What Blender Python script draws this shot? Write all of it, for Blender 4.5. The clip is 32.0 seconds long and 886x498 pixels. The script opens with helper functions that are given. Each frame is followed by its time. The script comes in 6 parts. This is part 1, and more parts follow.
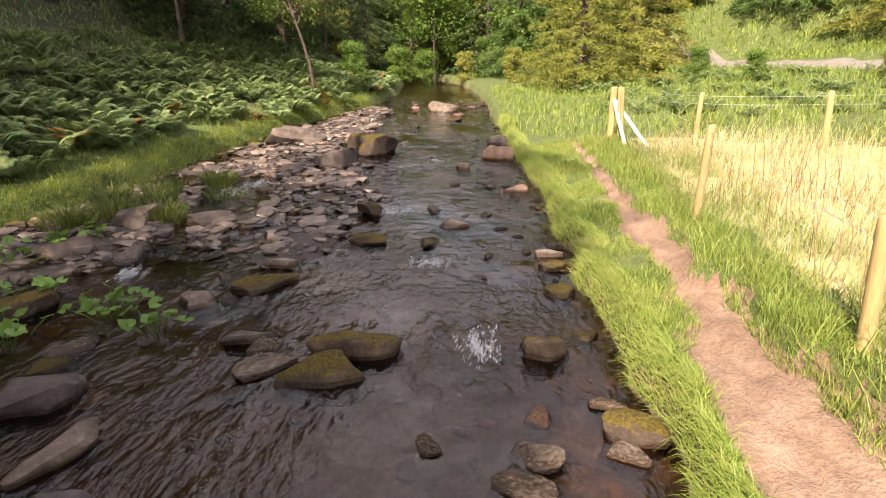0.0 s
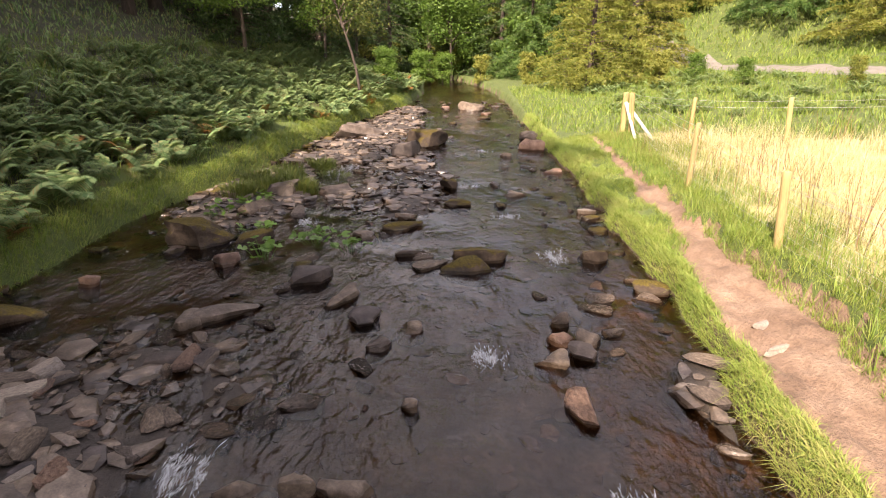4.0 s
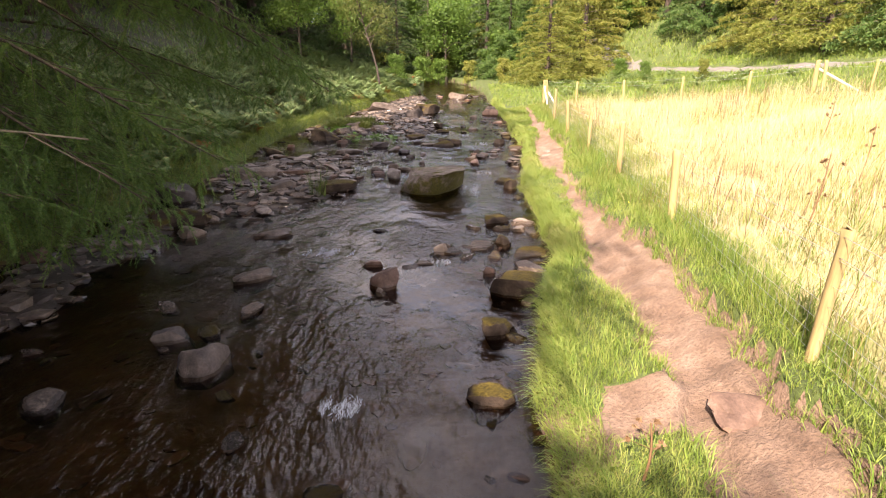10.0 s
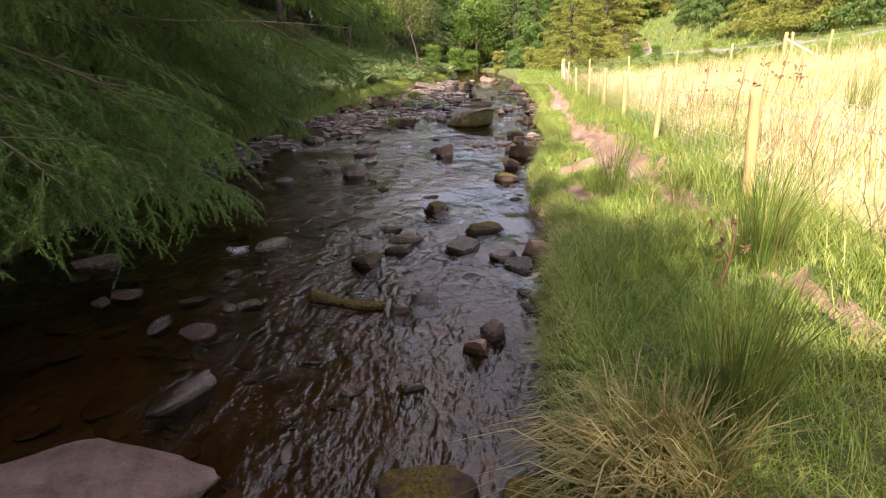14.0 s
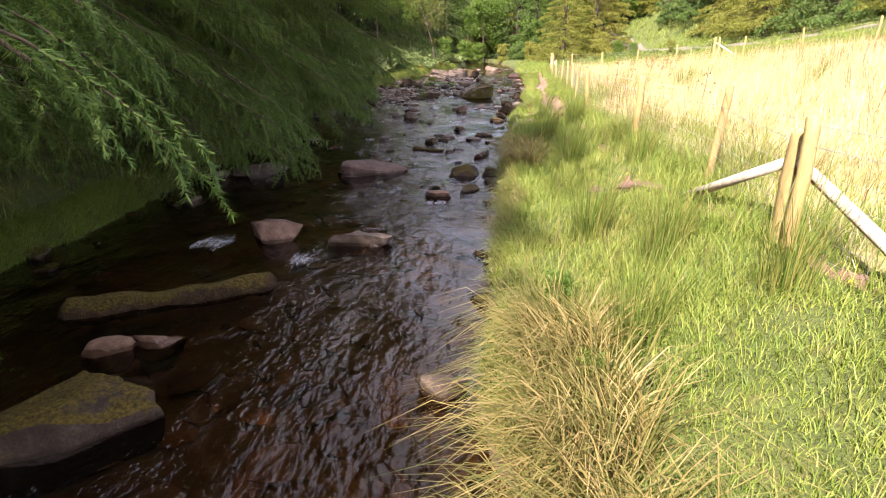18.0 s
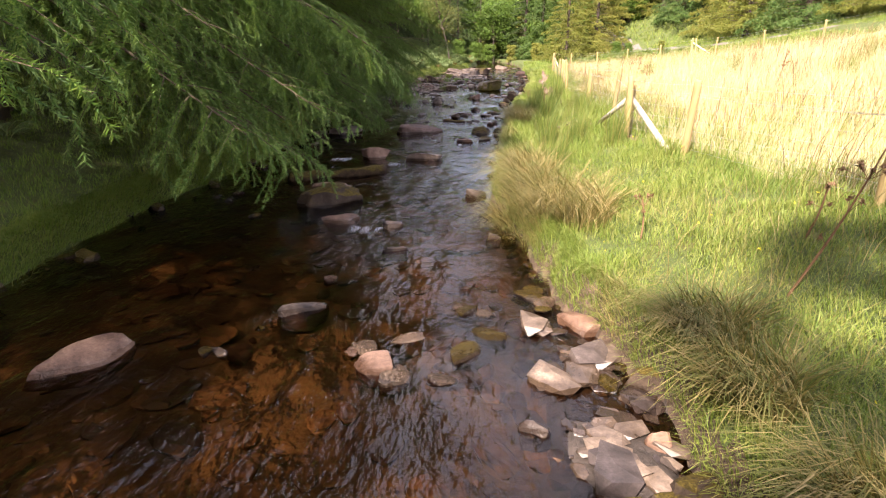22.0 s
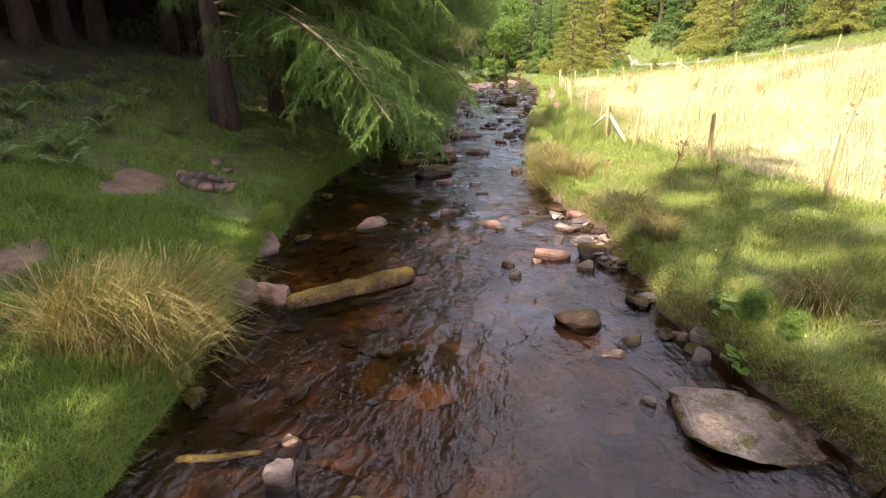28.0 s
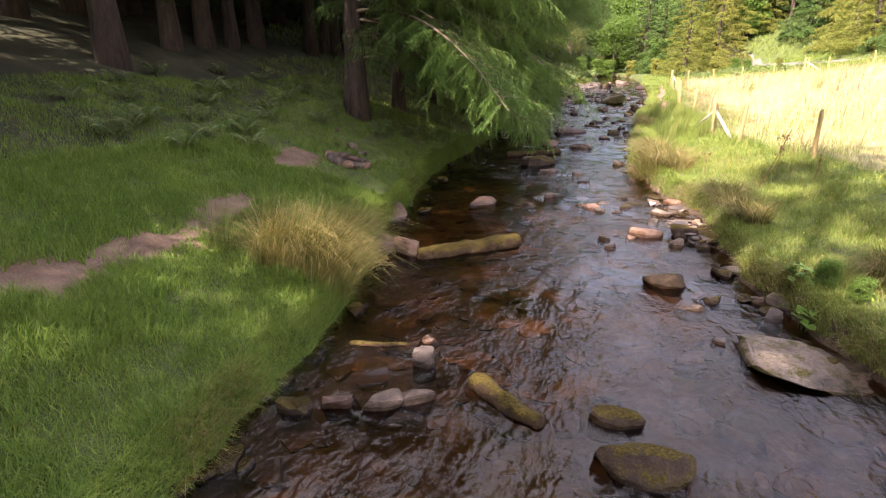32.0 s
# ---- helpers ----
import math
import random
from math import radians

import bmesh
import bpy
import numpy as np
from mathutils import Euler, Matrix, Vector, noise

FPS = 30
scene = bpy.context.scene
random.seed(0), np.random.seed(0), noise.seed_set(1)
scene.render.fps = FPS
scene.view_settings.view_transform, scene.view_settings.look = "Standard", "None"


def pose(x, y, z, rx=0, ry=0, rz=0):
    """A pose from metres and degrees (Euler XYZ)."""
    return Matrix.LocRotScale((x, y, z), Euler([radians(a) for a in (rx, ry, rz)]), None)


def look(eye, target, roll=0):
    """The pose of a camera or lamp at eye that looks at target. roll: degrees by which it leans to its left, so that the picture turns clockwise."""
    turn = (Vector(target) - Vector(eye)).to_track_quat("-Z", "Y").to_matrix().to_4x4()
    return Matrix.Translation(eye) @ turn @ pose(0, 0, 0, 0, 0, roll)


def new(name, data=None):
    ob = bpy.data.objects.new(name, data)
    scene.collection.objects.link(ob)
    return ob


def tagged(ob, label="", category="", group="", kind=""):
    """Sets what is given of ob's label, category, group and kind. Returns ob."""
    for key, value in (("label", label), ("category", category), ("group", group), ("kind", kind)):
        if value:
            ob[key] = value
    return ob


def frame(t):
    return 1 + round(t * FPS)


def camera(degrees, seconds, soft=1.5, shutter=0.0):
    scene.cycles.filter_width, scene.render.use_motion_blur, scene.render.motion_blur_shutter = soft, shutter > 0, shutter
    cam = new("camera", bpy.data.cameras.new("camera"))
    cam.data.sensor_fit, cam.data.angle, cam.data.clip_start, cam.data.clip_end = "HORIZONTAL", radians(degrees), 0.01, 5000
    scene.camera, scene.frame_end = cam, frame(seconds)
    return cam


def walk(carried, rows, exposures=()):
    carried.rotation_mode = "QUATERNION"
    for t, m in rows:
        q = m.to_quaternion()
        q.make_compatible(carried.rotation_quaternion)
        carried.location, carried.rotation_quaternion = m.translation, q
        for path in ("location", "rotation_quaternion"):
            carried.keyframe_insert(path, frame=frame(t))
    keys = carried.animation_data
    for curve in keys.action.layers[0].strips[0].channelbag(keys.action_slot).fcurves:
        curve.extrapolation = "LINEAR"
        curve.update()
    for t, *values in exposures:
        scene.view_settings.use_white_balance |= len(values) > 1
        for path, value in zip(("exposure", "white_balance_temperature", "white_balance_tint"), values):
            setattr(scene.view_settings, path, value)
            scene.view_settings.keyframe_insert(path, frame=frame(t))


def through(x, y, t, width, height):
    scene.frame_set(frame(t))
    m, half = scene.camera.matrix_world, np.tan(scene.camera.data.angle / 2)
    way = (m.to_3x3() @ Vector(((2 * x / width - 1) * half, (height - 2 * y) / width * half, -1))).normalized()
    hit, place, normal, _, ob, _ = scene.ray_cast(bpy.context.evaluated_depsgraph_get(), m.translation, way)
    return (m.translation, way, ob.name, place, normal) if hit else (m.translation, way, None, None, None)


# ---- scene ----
cam = camera(81.0, 32.0, soft=1.1)
PATH = [
    (0, (-0.674, 34.796, 4.005), (-0.774, 36.686, 3.357), 0.1),
    (0.5, (-0.674, 35.067, 4.043), (-0.781, 36.955, 3.391), -0.0),
    (1, (-0.901, 35.101, 4.1), (-1.005, 36.988, 3.448), 0.0),
    (1.5, (-1.172, 34.98, 4.159), (-1.276, 36.867, 3.502), 0.1),
    (2, (-1.403, 34.766, 4.191), (-1.503, 36.651, 3.533), 0.2),
    (2.5, (-1.498, 34.188, 4.186), (-1.602, 36.073, 3.526), 0.1),
    (3, (-1.6, 33.484, 4.191), (-1.698, 35.369, 3.528), 0.2),
    (3.5, (-1.641, 32.68, 4.238), (-1.743, 34.565, 3.577), 0.2),
    (5.5, (-2.272, 29.492, 4.358), (-2.351, 31.383, 3.711), 0.5),
    (6, (-1.842, 29.203, 4.381), (-1.922, 31.093, 3.73), 0.7),
    (6.5, (-1.302, 29.147, 4.366), (-1.395, 31.037, 3.72), 0.2),
    (7, (-0.952, 28.641, 4.334), (-1.042, 30.533, 3.693), 0.5),
    (7.5, (-0.736, 27.891, 4.316), (-0.83, 29.783, 3.675), 0.2),
    (8, (-0.634, 26.721, 4.315), (-0.729, 28.615, 3.681), -0.3),
    (8.5, (-0.634, 25.525, 4.314), (-0.724, 27.42, 3.679), 0.0),
    (9, (-0.638, 24.164, 4.241), (-0.735, 26.059, 3.609), 0.2),
    (9.5, (-0.766, 22.885, 4.052), (-0.861, 24.782, 3.424), 0.4),
    (10, (-0.97, 21.506, 3.829), (-1.066, 23.401, 3.199), 0.2),
    (10.5, (-1.189, 20.225, 3.639), (-1.288, 22.122, 3.012), -0.1),
    (11, (-1.414, 19.102, 3.584), (-1.514, 20.997, 2.953), -0.2),
    (11.5, (-1.094, 18.24, 3.511), (-1.201, 20.133, 2.876), -0.4),
    (12, (-0.677, 17.639, 3.176), (-0.8, 19.534, 2.548), -0.3),
    (12.5, (-0.594, 17.324, 2.94), (-0.743, 19.219, 2.316), -0.7),
    (13, (-0.743, 17.127, 2.934), (-0.906, 19.021, 2.31), -0.7),
    (13.5, (-0.83, 17.007, 2.85), (-1.019, 18.898, 2.226), -0.9),
    (15.5, (-0.939, 14.292, 3.02), (-1.182, 16.166, 2.368), -0.3),
    (16, (-0.615, 13.684, 2.925), (-0.858, 15.559, 2.275), -0.7),
    (16.5, (-0.474, 12.759, 2.873), (-0.701, 14.635, 2.217), -0.2),
    (17, (-0.43, 11.588, 2.879), (-0.648, 13.464, 2.22), 0.3),
    (17.5, (-0.518, 10.329, 2.822), (-0.734, 12.206, 2.163), 0.4),
    (18, (-0.501, 9.035, 2.754), (-0.715, 10.91, 2.092), 0.6),
    (18.5, (-0.505, 8.01, 2.709), (-0.731, 9.883, 2.044), -0.1),
    (19, (-0.582, 6.996, 2.687), (-0.812, 8.868, 2.023), -0.1),
    (19.5, (-0.492, 6.238, 2.661), (-0.725, 8.11, 1.995), 0.1),
    (20, (-0.339, 5.5, 2.638), (-0.572, 7.373, 1.975), 0.3),
    (20.5, (-0.292, 4.947, 2.632), (-0.529, 6.821, 1.976), 0.3),
    (21, (-0.328, 4.448, 2.585), (-0.568, 6.321, 1.926), 0.4),
    (21.5, (-0.365, 4.179, 2.577), (-0.608, 6.051, 1.918), 0.4),
    (22, (-0.261, 3.844, 2.583), (-0.514, 5.716, 1.925), 0.2),
    (22.5, (-0.129, 3.527, 2.569), (-0.385, 5.398, 1.909), 0.0),
    (23, (-0.03, 3.313, 2.648), (-0.292, 5.183, 1.987), 0.0),
    (23.5, (-0.032, 3.138, 2.826), (-0.298, 5.009, 2.169), -0.1),
    (24, (-0.062, 2.814, 2.997), (-0.334, 4.686, 2.349), -0.2),
    (24.5, (-0.059, 2.175, 3.048), (-0.334, 4.046, 2.396), -0.2),
    (25, (-0.076, 1.391, 3.053), (-0.354, 3.258, 2.392), -0.3),
    (25.5, (-0.117, 0.67, 3.065), (-0.401, 2.537, 2.406), -0.5),
    (27.5, (-0.738, -1.798, 3.118), (-1.009, 0.079, 2.484), -0.2),
    (28, (-0.781, -2.312, 3.086), (-1.059, -0.433, 2.459), -0.2),
    (28.5, (-0.778, -2.731, 3.086), (-1.062, -0.854, 2.459), -0.3),
    (29, (-0.728, -3.136, 3.049), (-1.01, -1.257, 2.425), -0.1),
    (29.5, (-0.659, -3.477, 3.016), (-0.941, -1.597, 2.395), -0.0),
    (30, (-0.545, -3.751, 2.985), (-0.83, -1.87, 2.368), -0.0),
    (30.5, (-0.489, -3.9, 2.964), (-0.769, -2.02, 2.342), 0.1),
    (31, (-0.499, -3.917, 2.967), (-0.78, -2.039, 2.341), 0.0),
    (31.5, (-0.597, -3.892, 2.993), (-0.96, -2.027, 2.369), 0.1),
    (32, (-0.699, -3.834, 3.002), (-1.324, -2.039, 2.378), 0.0),
]
EXPOSURES = [(0, 1.75, 7400, 21), (9, 1.9, 7200, 23), (19, 2.0, 6900, 25), (27, 2.05, 6900, 25), (32, 2.2, 6900, 26)]
walk(cam, [(t, look(eye, target, roll)) for t, eye, target, roll in PATH], EXPOSURES)

# ---- light ----
world = bpy.data.worlds.new("world")
scene.world = world
world.use_nodes = True
SUN_EL, SUN_AZ = 47.0, 207.0          # height of the sun and its bearing, clockwise from +y
wn = world.node_tree.nodes
sky = wn.new("ShaderNodeTexSky")
sky.sky_type, sky.sun_disc = 'NISHITA', False
sky.sun_elevation, sky.sun_rotation = radians(SUN_EL), radians(SUN_AZ)
# broken fair-weather cloud over a blue sky
wc, wz, wr, wm = wn.new("ShaderNodeTexCoord"), wn.new("ShaderNodeTexNoise"), wn.new("ShaderNodeValToRGB"), wn.new("ShaderNodeMix")
wz.inputs["Scale"].default_value, wz.inputs["Detail"].default_value = 2.3, 6
wr.color_ramp.elements[0].position, wr.color_ramp.elements[1].position = 0.44, 0.60
wm.data_type = 'RGBA'
wm.inputs[7].default_value = (7.0, 6.9, 7.2, 1)
world.node_tree.links.new(wc.outputs["Generated"], wz.inputs["Vector"])
world.node_tree.links.new(wz.outputs["Fac"], wr.inputs[0])
world.node_tree.links.new(wr.outputs[0], wm.inputs[0])
world.node_tree.links.new(sky.outputs[0], wm.inputs[6])
world.node_tree.links.new(wm.outputs[2], wn["Background"].inputs[0])
wn["Background"].inputs[1].default_value = 0.125
sun_way = Vector((math.sin(radians(SUN_AZ)) * math.cos(radians(SUN_EL)), math.cos(radians(SUN_AZ)) * math.cos(radians(SUN_EL)), math.sin(radians(SUN_EL))))
sun = new("sun", bpy.data.lights.new("sun", 'SUN'))
sun.data.energy, sun.data.angle, sun.data.color = 5.0, radians(0.55), (1.0, 0.94, 0.82)
sun.matrix_world = look(sun_way * 200, (0, 20, 0))

# ---- materials ----
def ramp(nt, stops, fac):
    r = nt.nodes.new("ShaderNodeValToRGB")
    el = r.color_ramp.elements
    while len(el) < len(stops):
        el.new(0.5)
    for e, (p, c) in zip(el, stops):
        e.position, e.color = p, (*c, 1)
    nt.links.new(fac, r.inputs[0])
    return r.outputs[0]


def noise_node(nt, scale, detail=5, rough=0.6, stretch=None):
    tc = nt.nodes.new("ShaderNodeTexCoord")
    n = nt.nodes.new("ShaderNodeTexNoise")
    n.inputs["Scale"].default_value, n.inputs["Detail"].default_value, n.inputs["Roughness"].default_value = scale, detail, rough
    src = tc.outputs["Object"]
    if stretch:
        mp = nt.nodes.new("ShaderNodeMapping")
        mp.inputs["Scale"].default_value = stretch
        nt.links.new(src, mp.inputs[0])
        src = mp.outputs[0]
    nt.links.new(src, n.inputs["Vector"])
    return n.outputs[0]


def math_node(nt, op, a, b=None):
    m = nt.nodes.new("ShaderNodeMath")
    m.operation = op
    for i, v in enumerate((a, b)):
        if v is None:
            continue
        if isinstance(v, (int, float)):
            m.inputs[i].default_value = v
        else:
            nt.links.new(v, m.inputs[i])
    return m.outputs[0]


def mix_color(nt, fac, a, b, mode='MIX'):
    m = nt.nodes.new("ShaderNodeMix")
    m.data_type, m.blend_type = 'RGBA', mode
    for sock, v in ((m.inputs[0], fac), (m.inputs[6], a), (m.inputs[7], b)):
        if isinstance(v, (int, float)):
            sock.default_value = v
        elif isinstance(v, tuple):
            sock.default_value = (*v, 1)
        else:
            nt.links.new(v, sock)
    return m.outputs[2]


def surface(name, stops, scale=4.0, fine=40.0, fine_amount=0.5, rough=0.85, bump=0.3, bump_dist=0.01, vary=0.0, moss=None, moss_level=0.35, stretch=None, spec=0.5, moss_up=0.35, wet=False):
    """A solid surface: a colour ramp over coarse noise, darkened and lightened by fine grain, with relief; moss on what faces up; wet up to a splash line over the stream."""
    m = bpy.data.materials.new(name)
    m.use_nodes = True
    nt = m.node_tree
    b = nt.nodes["Principled BSDF"]
    big, small = noise_node(nt, scale, 6, 0.6, stretch), noise_node(nt, fine, 4, 0.65, stretch)
    col = ramp(nt, stops, big)
    grain = ramp(nt, [(0.3, (0.45, 0.45, 0.45)), (0.7, (1.25, 1.25, 1.25))], small)
    col = mix_color(nt, fine_amount, col, grain, 'MULTIPLY')
    if vary:
        info = nt.nodes.new("ShaderNodeObjectInfo")
        geo = nt.nodes.new("ShaderNodeNewGeometry")
        rnd = math_node(nt, 'FRACT', math_node(nt, 'ADD', info.outputs["Random"], geo.outputs["Random Per Island"]))
        tone = ramp(nt, [(0.0, (1 - vary, 1 - vary, 1 - vary * 0.8)), (1.0, (1 + vary, 1 + vary * 0.8, 1 + vary * 0.6))], rnd)
        col = mix_color(nt, 1.0, col, tone, 'MULTIPLY')
    if moss:
        geo = nt.nodes.new("ShaderNodeNewGeometry")
        sep = nt.nodes.new("ShaderNodeSeparateXYZ")
        nt.links.new(geo.outputs["Normal"], sep.inputs[0])
        patch = noise_node(nt, 5.5, 5, 0.7)
        k = math_node(nt, 'ADD', math_node(nt, 'MULTIPLY', sep.outputs[2], moss_up), math_node(nt, 'MULTIPLY', patch, 1.0))
        mask = ramp(nt, [(moss_level + 0.30, (0, 0, 0)), (moss_level + 0.42, (1, 1, 1))], k)
        mcol = ramp(nt, [(0.35, moss[0]), (0.65, moss[1])], small)
        col = mix_color(nt, mask, col, mcol)
    b.inputs["Roughness"].default_value = rough
    b.inputs["Specular IOR Level"].default_value = spec
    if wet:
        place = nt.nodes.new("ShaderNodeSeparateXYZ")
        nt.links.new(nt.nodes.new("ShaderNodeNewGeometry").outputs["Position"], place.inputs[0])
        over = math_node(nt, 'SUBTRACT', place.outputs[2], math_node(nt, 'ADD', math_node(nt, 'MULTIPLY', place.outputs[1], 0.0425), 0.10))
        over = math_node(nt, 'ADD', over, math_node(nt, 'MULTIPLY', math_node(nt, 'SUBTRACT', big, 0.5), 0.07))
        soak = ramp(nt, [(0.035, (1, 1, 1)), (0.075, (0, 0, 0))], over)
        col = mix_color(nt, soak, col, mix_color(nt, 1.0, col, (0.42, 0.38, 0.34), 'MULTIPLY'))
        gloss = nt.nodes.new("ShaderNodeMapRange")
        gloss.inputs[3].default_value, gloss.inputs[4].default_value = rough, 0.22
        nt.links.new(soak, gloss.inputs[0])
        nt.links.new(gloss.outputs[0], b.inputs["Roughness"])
    nt.links.new(col, b.inputs["Base Color"])
    if bump:
        bn = nt.nodes.new("ShaderNodeBump")
        bn.inputs["Strength"].default_value, bn.inputs["Distance"].default_value = bump, bump_dist
        nt.links.new(math_node(nt, 'ADD', big, math_node(nt, 'MULTIPLY', small, 0.5)), bn.inputs["Height"])
        nt.links.new(bn.outputs[0], b.inputs["Normal"])
    return m


def foliage(name, colors, rough=0.55, through=0.35, tint=(1.0, 1.0, 0.6), patch=0.25):
    """Leaves, needles or blades: each piece takes its own tone, patches differ over metres, light shines through."""
    m = bpy.data.materials.new(name)
    m.use_nodes = True
    nt = m.node_tree
    b, out = nt.nodes["Principled BSDF"], nt.nodes["Material Output"]
    geo = nt.nodes.new("ShaderNodeNewGeometry")
    info = nt.nodes.new("ShaderNodeObjectInfo")
    nz = noise_node(nt, 0.9, 3, 0.6)
    f = math_node(nt, 'ADD', math_node(nt, 'MULTIPLY', geo.outputs["Random Per Island"], 1 - patch), math_node(nt, 'MULTIPLY', nz, patch))
    f = math_node(nt, 'ADD', math_node(nt, 'MULTIPLY', f, 0.85), math_node(nt, 'MULTIPLY', info.outputs["Random"], 0.15))
    n = len(colors)
    col = ramp(nt, [(0.12 + 0.76 * i / max(1, n - 1), c) for i, c in enumerate(colors)], f)
    nt.links.new(col, b.inputs["Base Color"])
    b.inputs["Roughness"].default_value = rough
    b.inputs["Specular IOR Level"].default_value = 0.25
    tr = nt.nodes.new("ShaderNodeBsdfTranslucent")
    nt.links.new(mix_color(nt, 1.0, col, tint, 'MULTIPLY'), tr.inputs[0])
    mx = nt.nodes.new("ShaderNodeMixShader")
    mx.inputs[0].default_value = through
    nt.links.new(b.outputs[0], mx.inputs[1])
    nt.links.new(tr.outputs[0], mx.inputs[2])
    nt.links.new(mx.outputs[0], out.inputs[0])
    return m


def water_material():
    m = bpy.data.materials.new("stream_water")
    m.use_nodes = True
    nt = m.node_tree
    out = nt.nodes["Material Output"]
    nt.nodes.remove(nt.nodes["Principled BSDF"])
    tr, gl, mx = nt.nodes.new("ShaderNodeBsdfTransparent"), nt.nodes.new("ShaderNodeBsdfGlossy"), nt.nodes.new("ShaderNodeMixShader")
    tr.inputs[0].default_value = (0.49, 0.355, 0.225, 1)
    gl.inputs[0].default_value, gl.inputs["Roughness"].default_value = (1, 1, 1, 1), 0.015
    fr = nt.nodes.new("ShaderNodeFresnel")
    fr.inputs[0].default_value = 1.4
    # slow swell, chop drawn out along the current, and a fine shiver, strongest where the water runs fast
    a = noise_node(nt, 4.2, 2, 0.5, (1.0, 0.6, 1.0))
    c = noise_node(nt, 14.0, 3, 0.55, (1.0, 0.55, 1.0))
    e = noise_node(nt, 36.0, 2, 0.5, (1.0, 0.6, 1.0))
    fast = ramp(nt, [(0.38, (0.30, 0.30, 0.30)), (0.58, (1, 1, 1))], noise_node(nt, 0.6, 3, 0.55))
    h = math_node(nt, 'ADD', math_node(nt, 'ADD', math_node(nt, 'MULTIPLY', a, 0.55), math_node(nt, 'MULTIPLY', c, 0.5)), math_node(nt, 'MULTIPLY', e, 0.085))
    h = math_node(nt, 'MULTIPLY', h, fast)
    bn = nt.nodes.new("ShaderNodeBump")
    bn.inputs["Strength"].default_value, bn.inputs["Distance"].default_value = 1.0, 0.078
    nt.links.new(h, bn.inputs["Height"])
    nt.links.new(bn.outputs[0], gl.inputs["Normal"])
    nt.links.new(bn.outputs[0], fr.inputs["Normal"])
    nt.links.new(fr.outputs[0], mx.inputs[0])
    nt.links.new(tr.outputs[0], mx.inputs[1])
    nt.links.new(gl.outputs[0], mx.inputs[2])
    nt.links.new(mx.outputs[0], out.inputs[0])
    return m


M_WATER = water_material()
# turf soil, dark and strongly grained to paint the shadow between grass blades
M_TURF = surface("turf_soil_blade_shade", [(0.3, (0.045, 0.065, 0.012)), (0.55, (0.08, 0.11, 0.022)), (0.75, (0.12, 0.105, 0.035))], 3.5, 55, 0.9, 0.95, 1.0, 0.05)
M_THATCH = surface("meadow_thatch", [(0.3, (0.16, 0.16, 0.05)), (0.55, (0.34, 0.29, 0.13)), (0.78, (0.46, 0.40, 0.22))], 0.9, 40, 0.6, 0.95, 0.8, 0.05)
M_EARTH = surface("trodden_red_earth", [(0.28, (0.10, 0.058, 0.036)), (0.5, (0.18, 0.113, 0.076)), (0.75, (0.28, 0.19, 0.136))], 2.6, 34, 0.6, 0.95, 1.0, 0.06)
M_BED = surface("stream_bed", [(0.25, (0.04, 0.027, 0.016)), (0.5, (0.085, 0.058, 0.033)), (0.75, (0.15, 0.105, 0.06))], 2.4, 16, 0.7, 0.8, 0.7, 0.05)
M_BANK = surface("damp_bank_soil", [(0.28, (0.035, 0.022, 0.014)), (0.5, (0.075, 0.046, 0.030)), (0.75, (0.13, 0.085, 0.055))], 4.0, 34, 0.7, 0.9, 1.0, 0.06)
# shingle ground, colour darkened to stand in for shade between the stones
M_SHINGLE = surface("wet_shingle_gap_shade", [(0.3, (0.022, 0.016, 0.012)), (0.6, (0.05, 0.037, 0.029)), (0.8, (0.09, 0.068, 0.055))], 7, 40, 0.6, 0.75, 0.9, 0.03)
M_BRACKEN_FLOOR = surface("leaf_litter", [(0.3, (0.018, 0.02, 0.007)), (0.55, (0.04, 0.04, 0.014)), (0.8, (0.07, 0.05, 0.022))], 1.5, 24, 0.6, 0.95, 0.6, 0.04)
M_GRIT = surface("grit_track", [(0.3, (0.11, 0.095, 0.08)), (0.7, (0.18, 0.16, 0.14))], 3, 40, 0.4, 0.95, 0.4, 0.02)
MOSS = ((0.026, 0.019, 0.004), (0.100, 0.072, 0.013))
ROCKS = {
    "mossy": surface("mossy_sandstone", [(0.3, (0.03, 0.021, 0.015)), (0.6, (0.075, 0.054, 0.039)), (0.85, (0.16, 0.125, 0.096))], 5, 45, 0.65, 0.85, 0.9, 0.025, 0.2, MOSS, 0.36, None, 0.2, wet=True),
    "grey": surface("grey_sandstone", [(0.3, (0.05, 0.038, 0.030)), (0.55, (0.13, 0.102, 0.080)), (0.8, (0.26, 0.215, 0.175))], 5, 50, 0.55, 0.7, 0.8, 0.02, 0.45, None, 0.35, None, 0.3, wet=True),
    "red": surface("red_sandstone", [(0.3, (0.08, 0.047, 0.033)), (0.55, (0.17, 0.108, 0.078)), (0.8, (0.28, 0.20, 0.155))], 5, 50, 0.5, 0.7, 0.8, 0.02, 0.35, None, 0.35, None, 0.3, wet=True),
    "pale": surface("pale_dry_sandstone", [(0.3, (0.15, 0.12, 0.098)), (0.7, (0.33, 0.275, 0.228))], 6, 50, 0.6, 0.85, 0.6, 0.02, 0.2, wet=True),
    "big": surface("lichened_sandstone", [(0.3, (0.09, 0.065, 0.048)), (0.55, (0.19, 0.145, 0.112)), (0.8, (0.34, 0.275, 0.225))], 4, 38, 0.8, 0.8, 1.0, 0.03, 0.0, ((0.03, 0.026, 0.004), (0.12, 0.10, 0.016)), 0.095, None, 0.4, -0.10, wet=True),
}
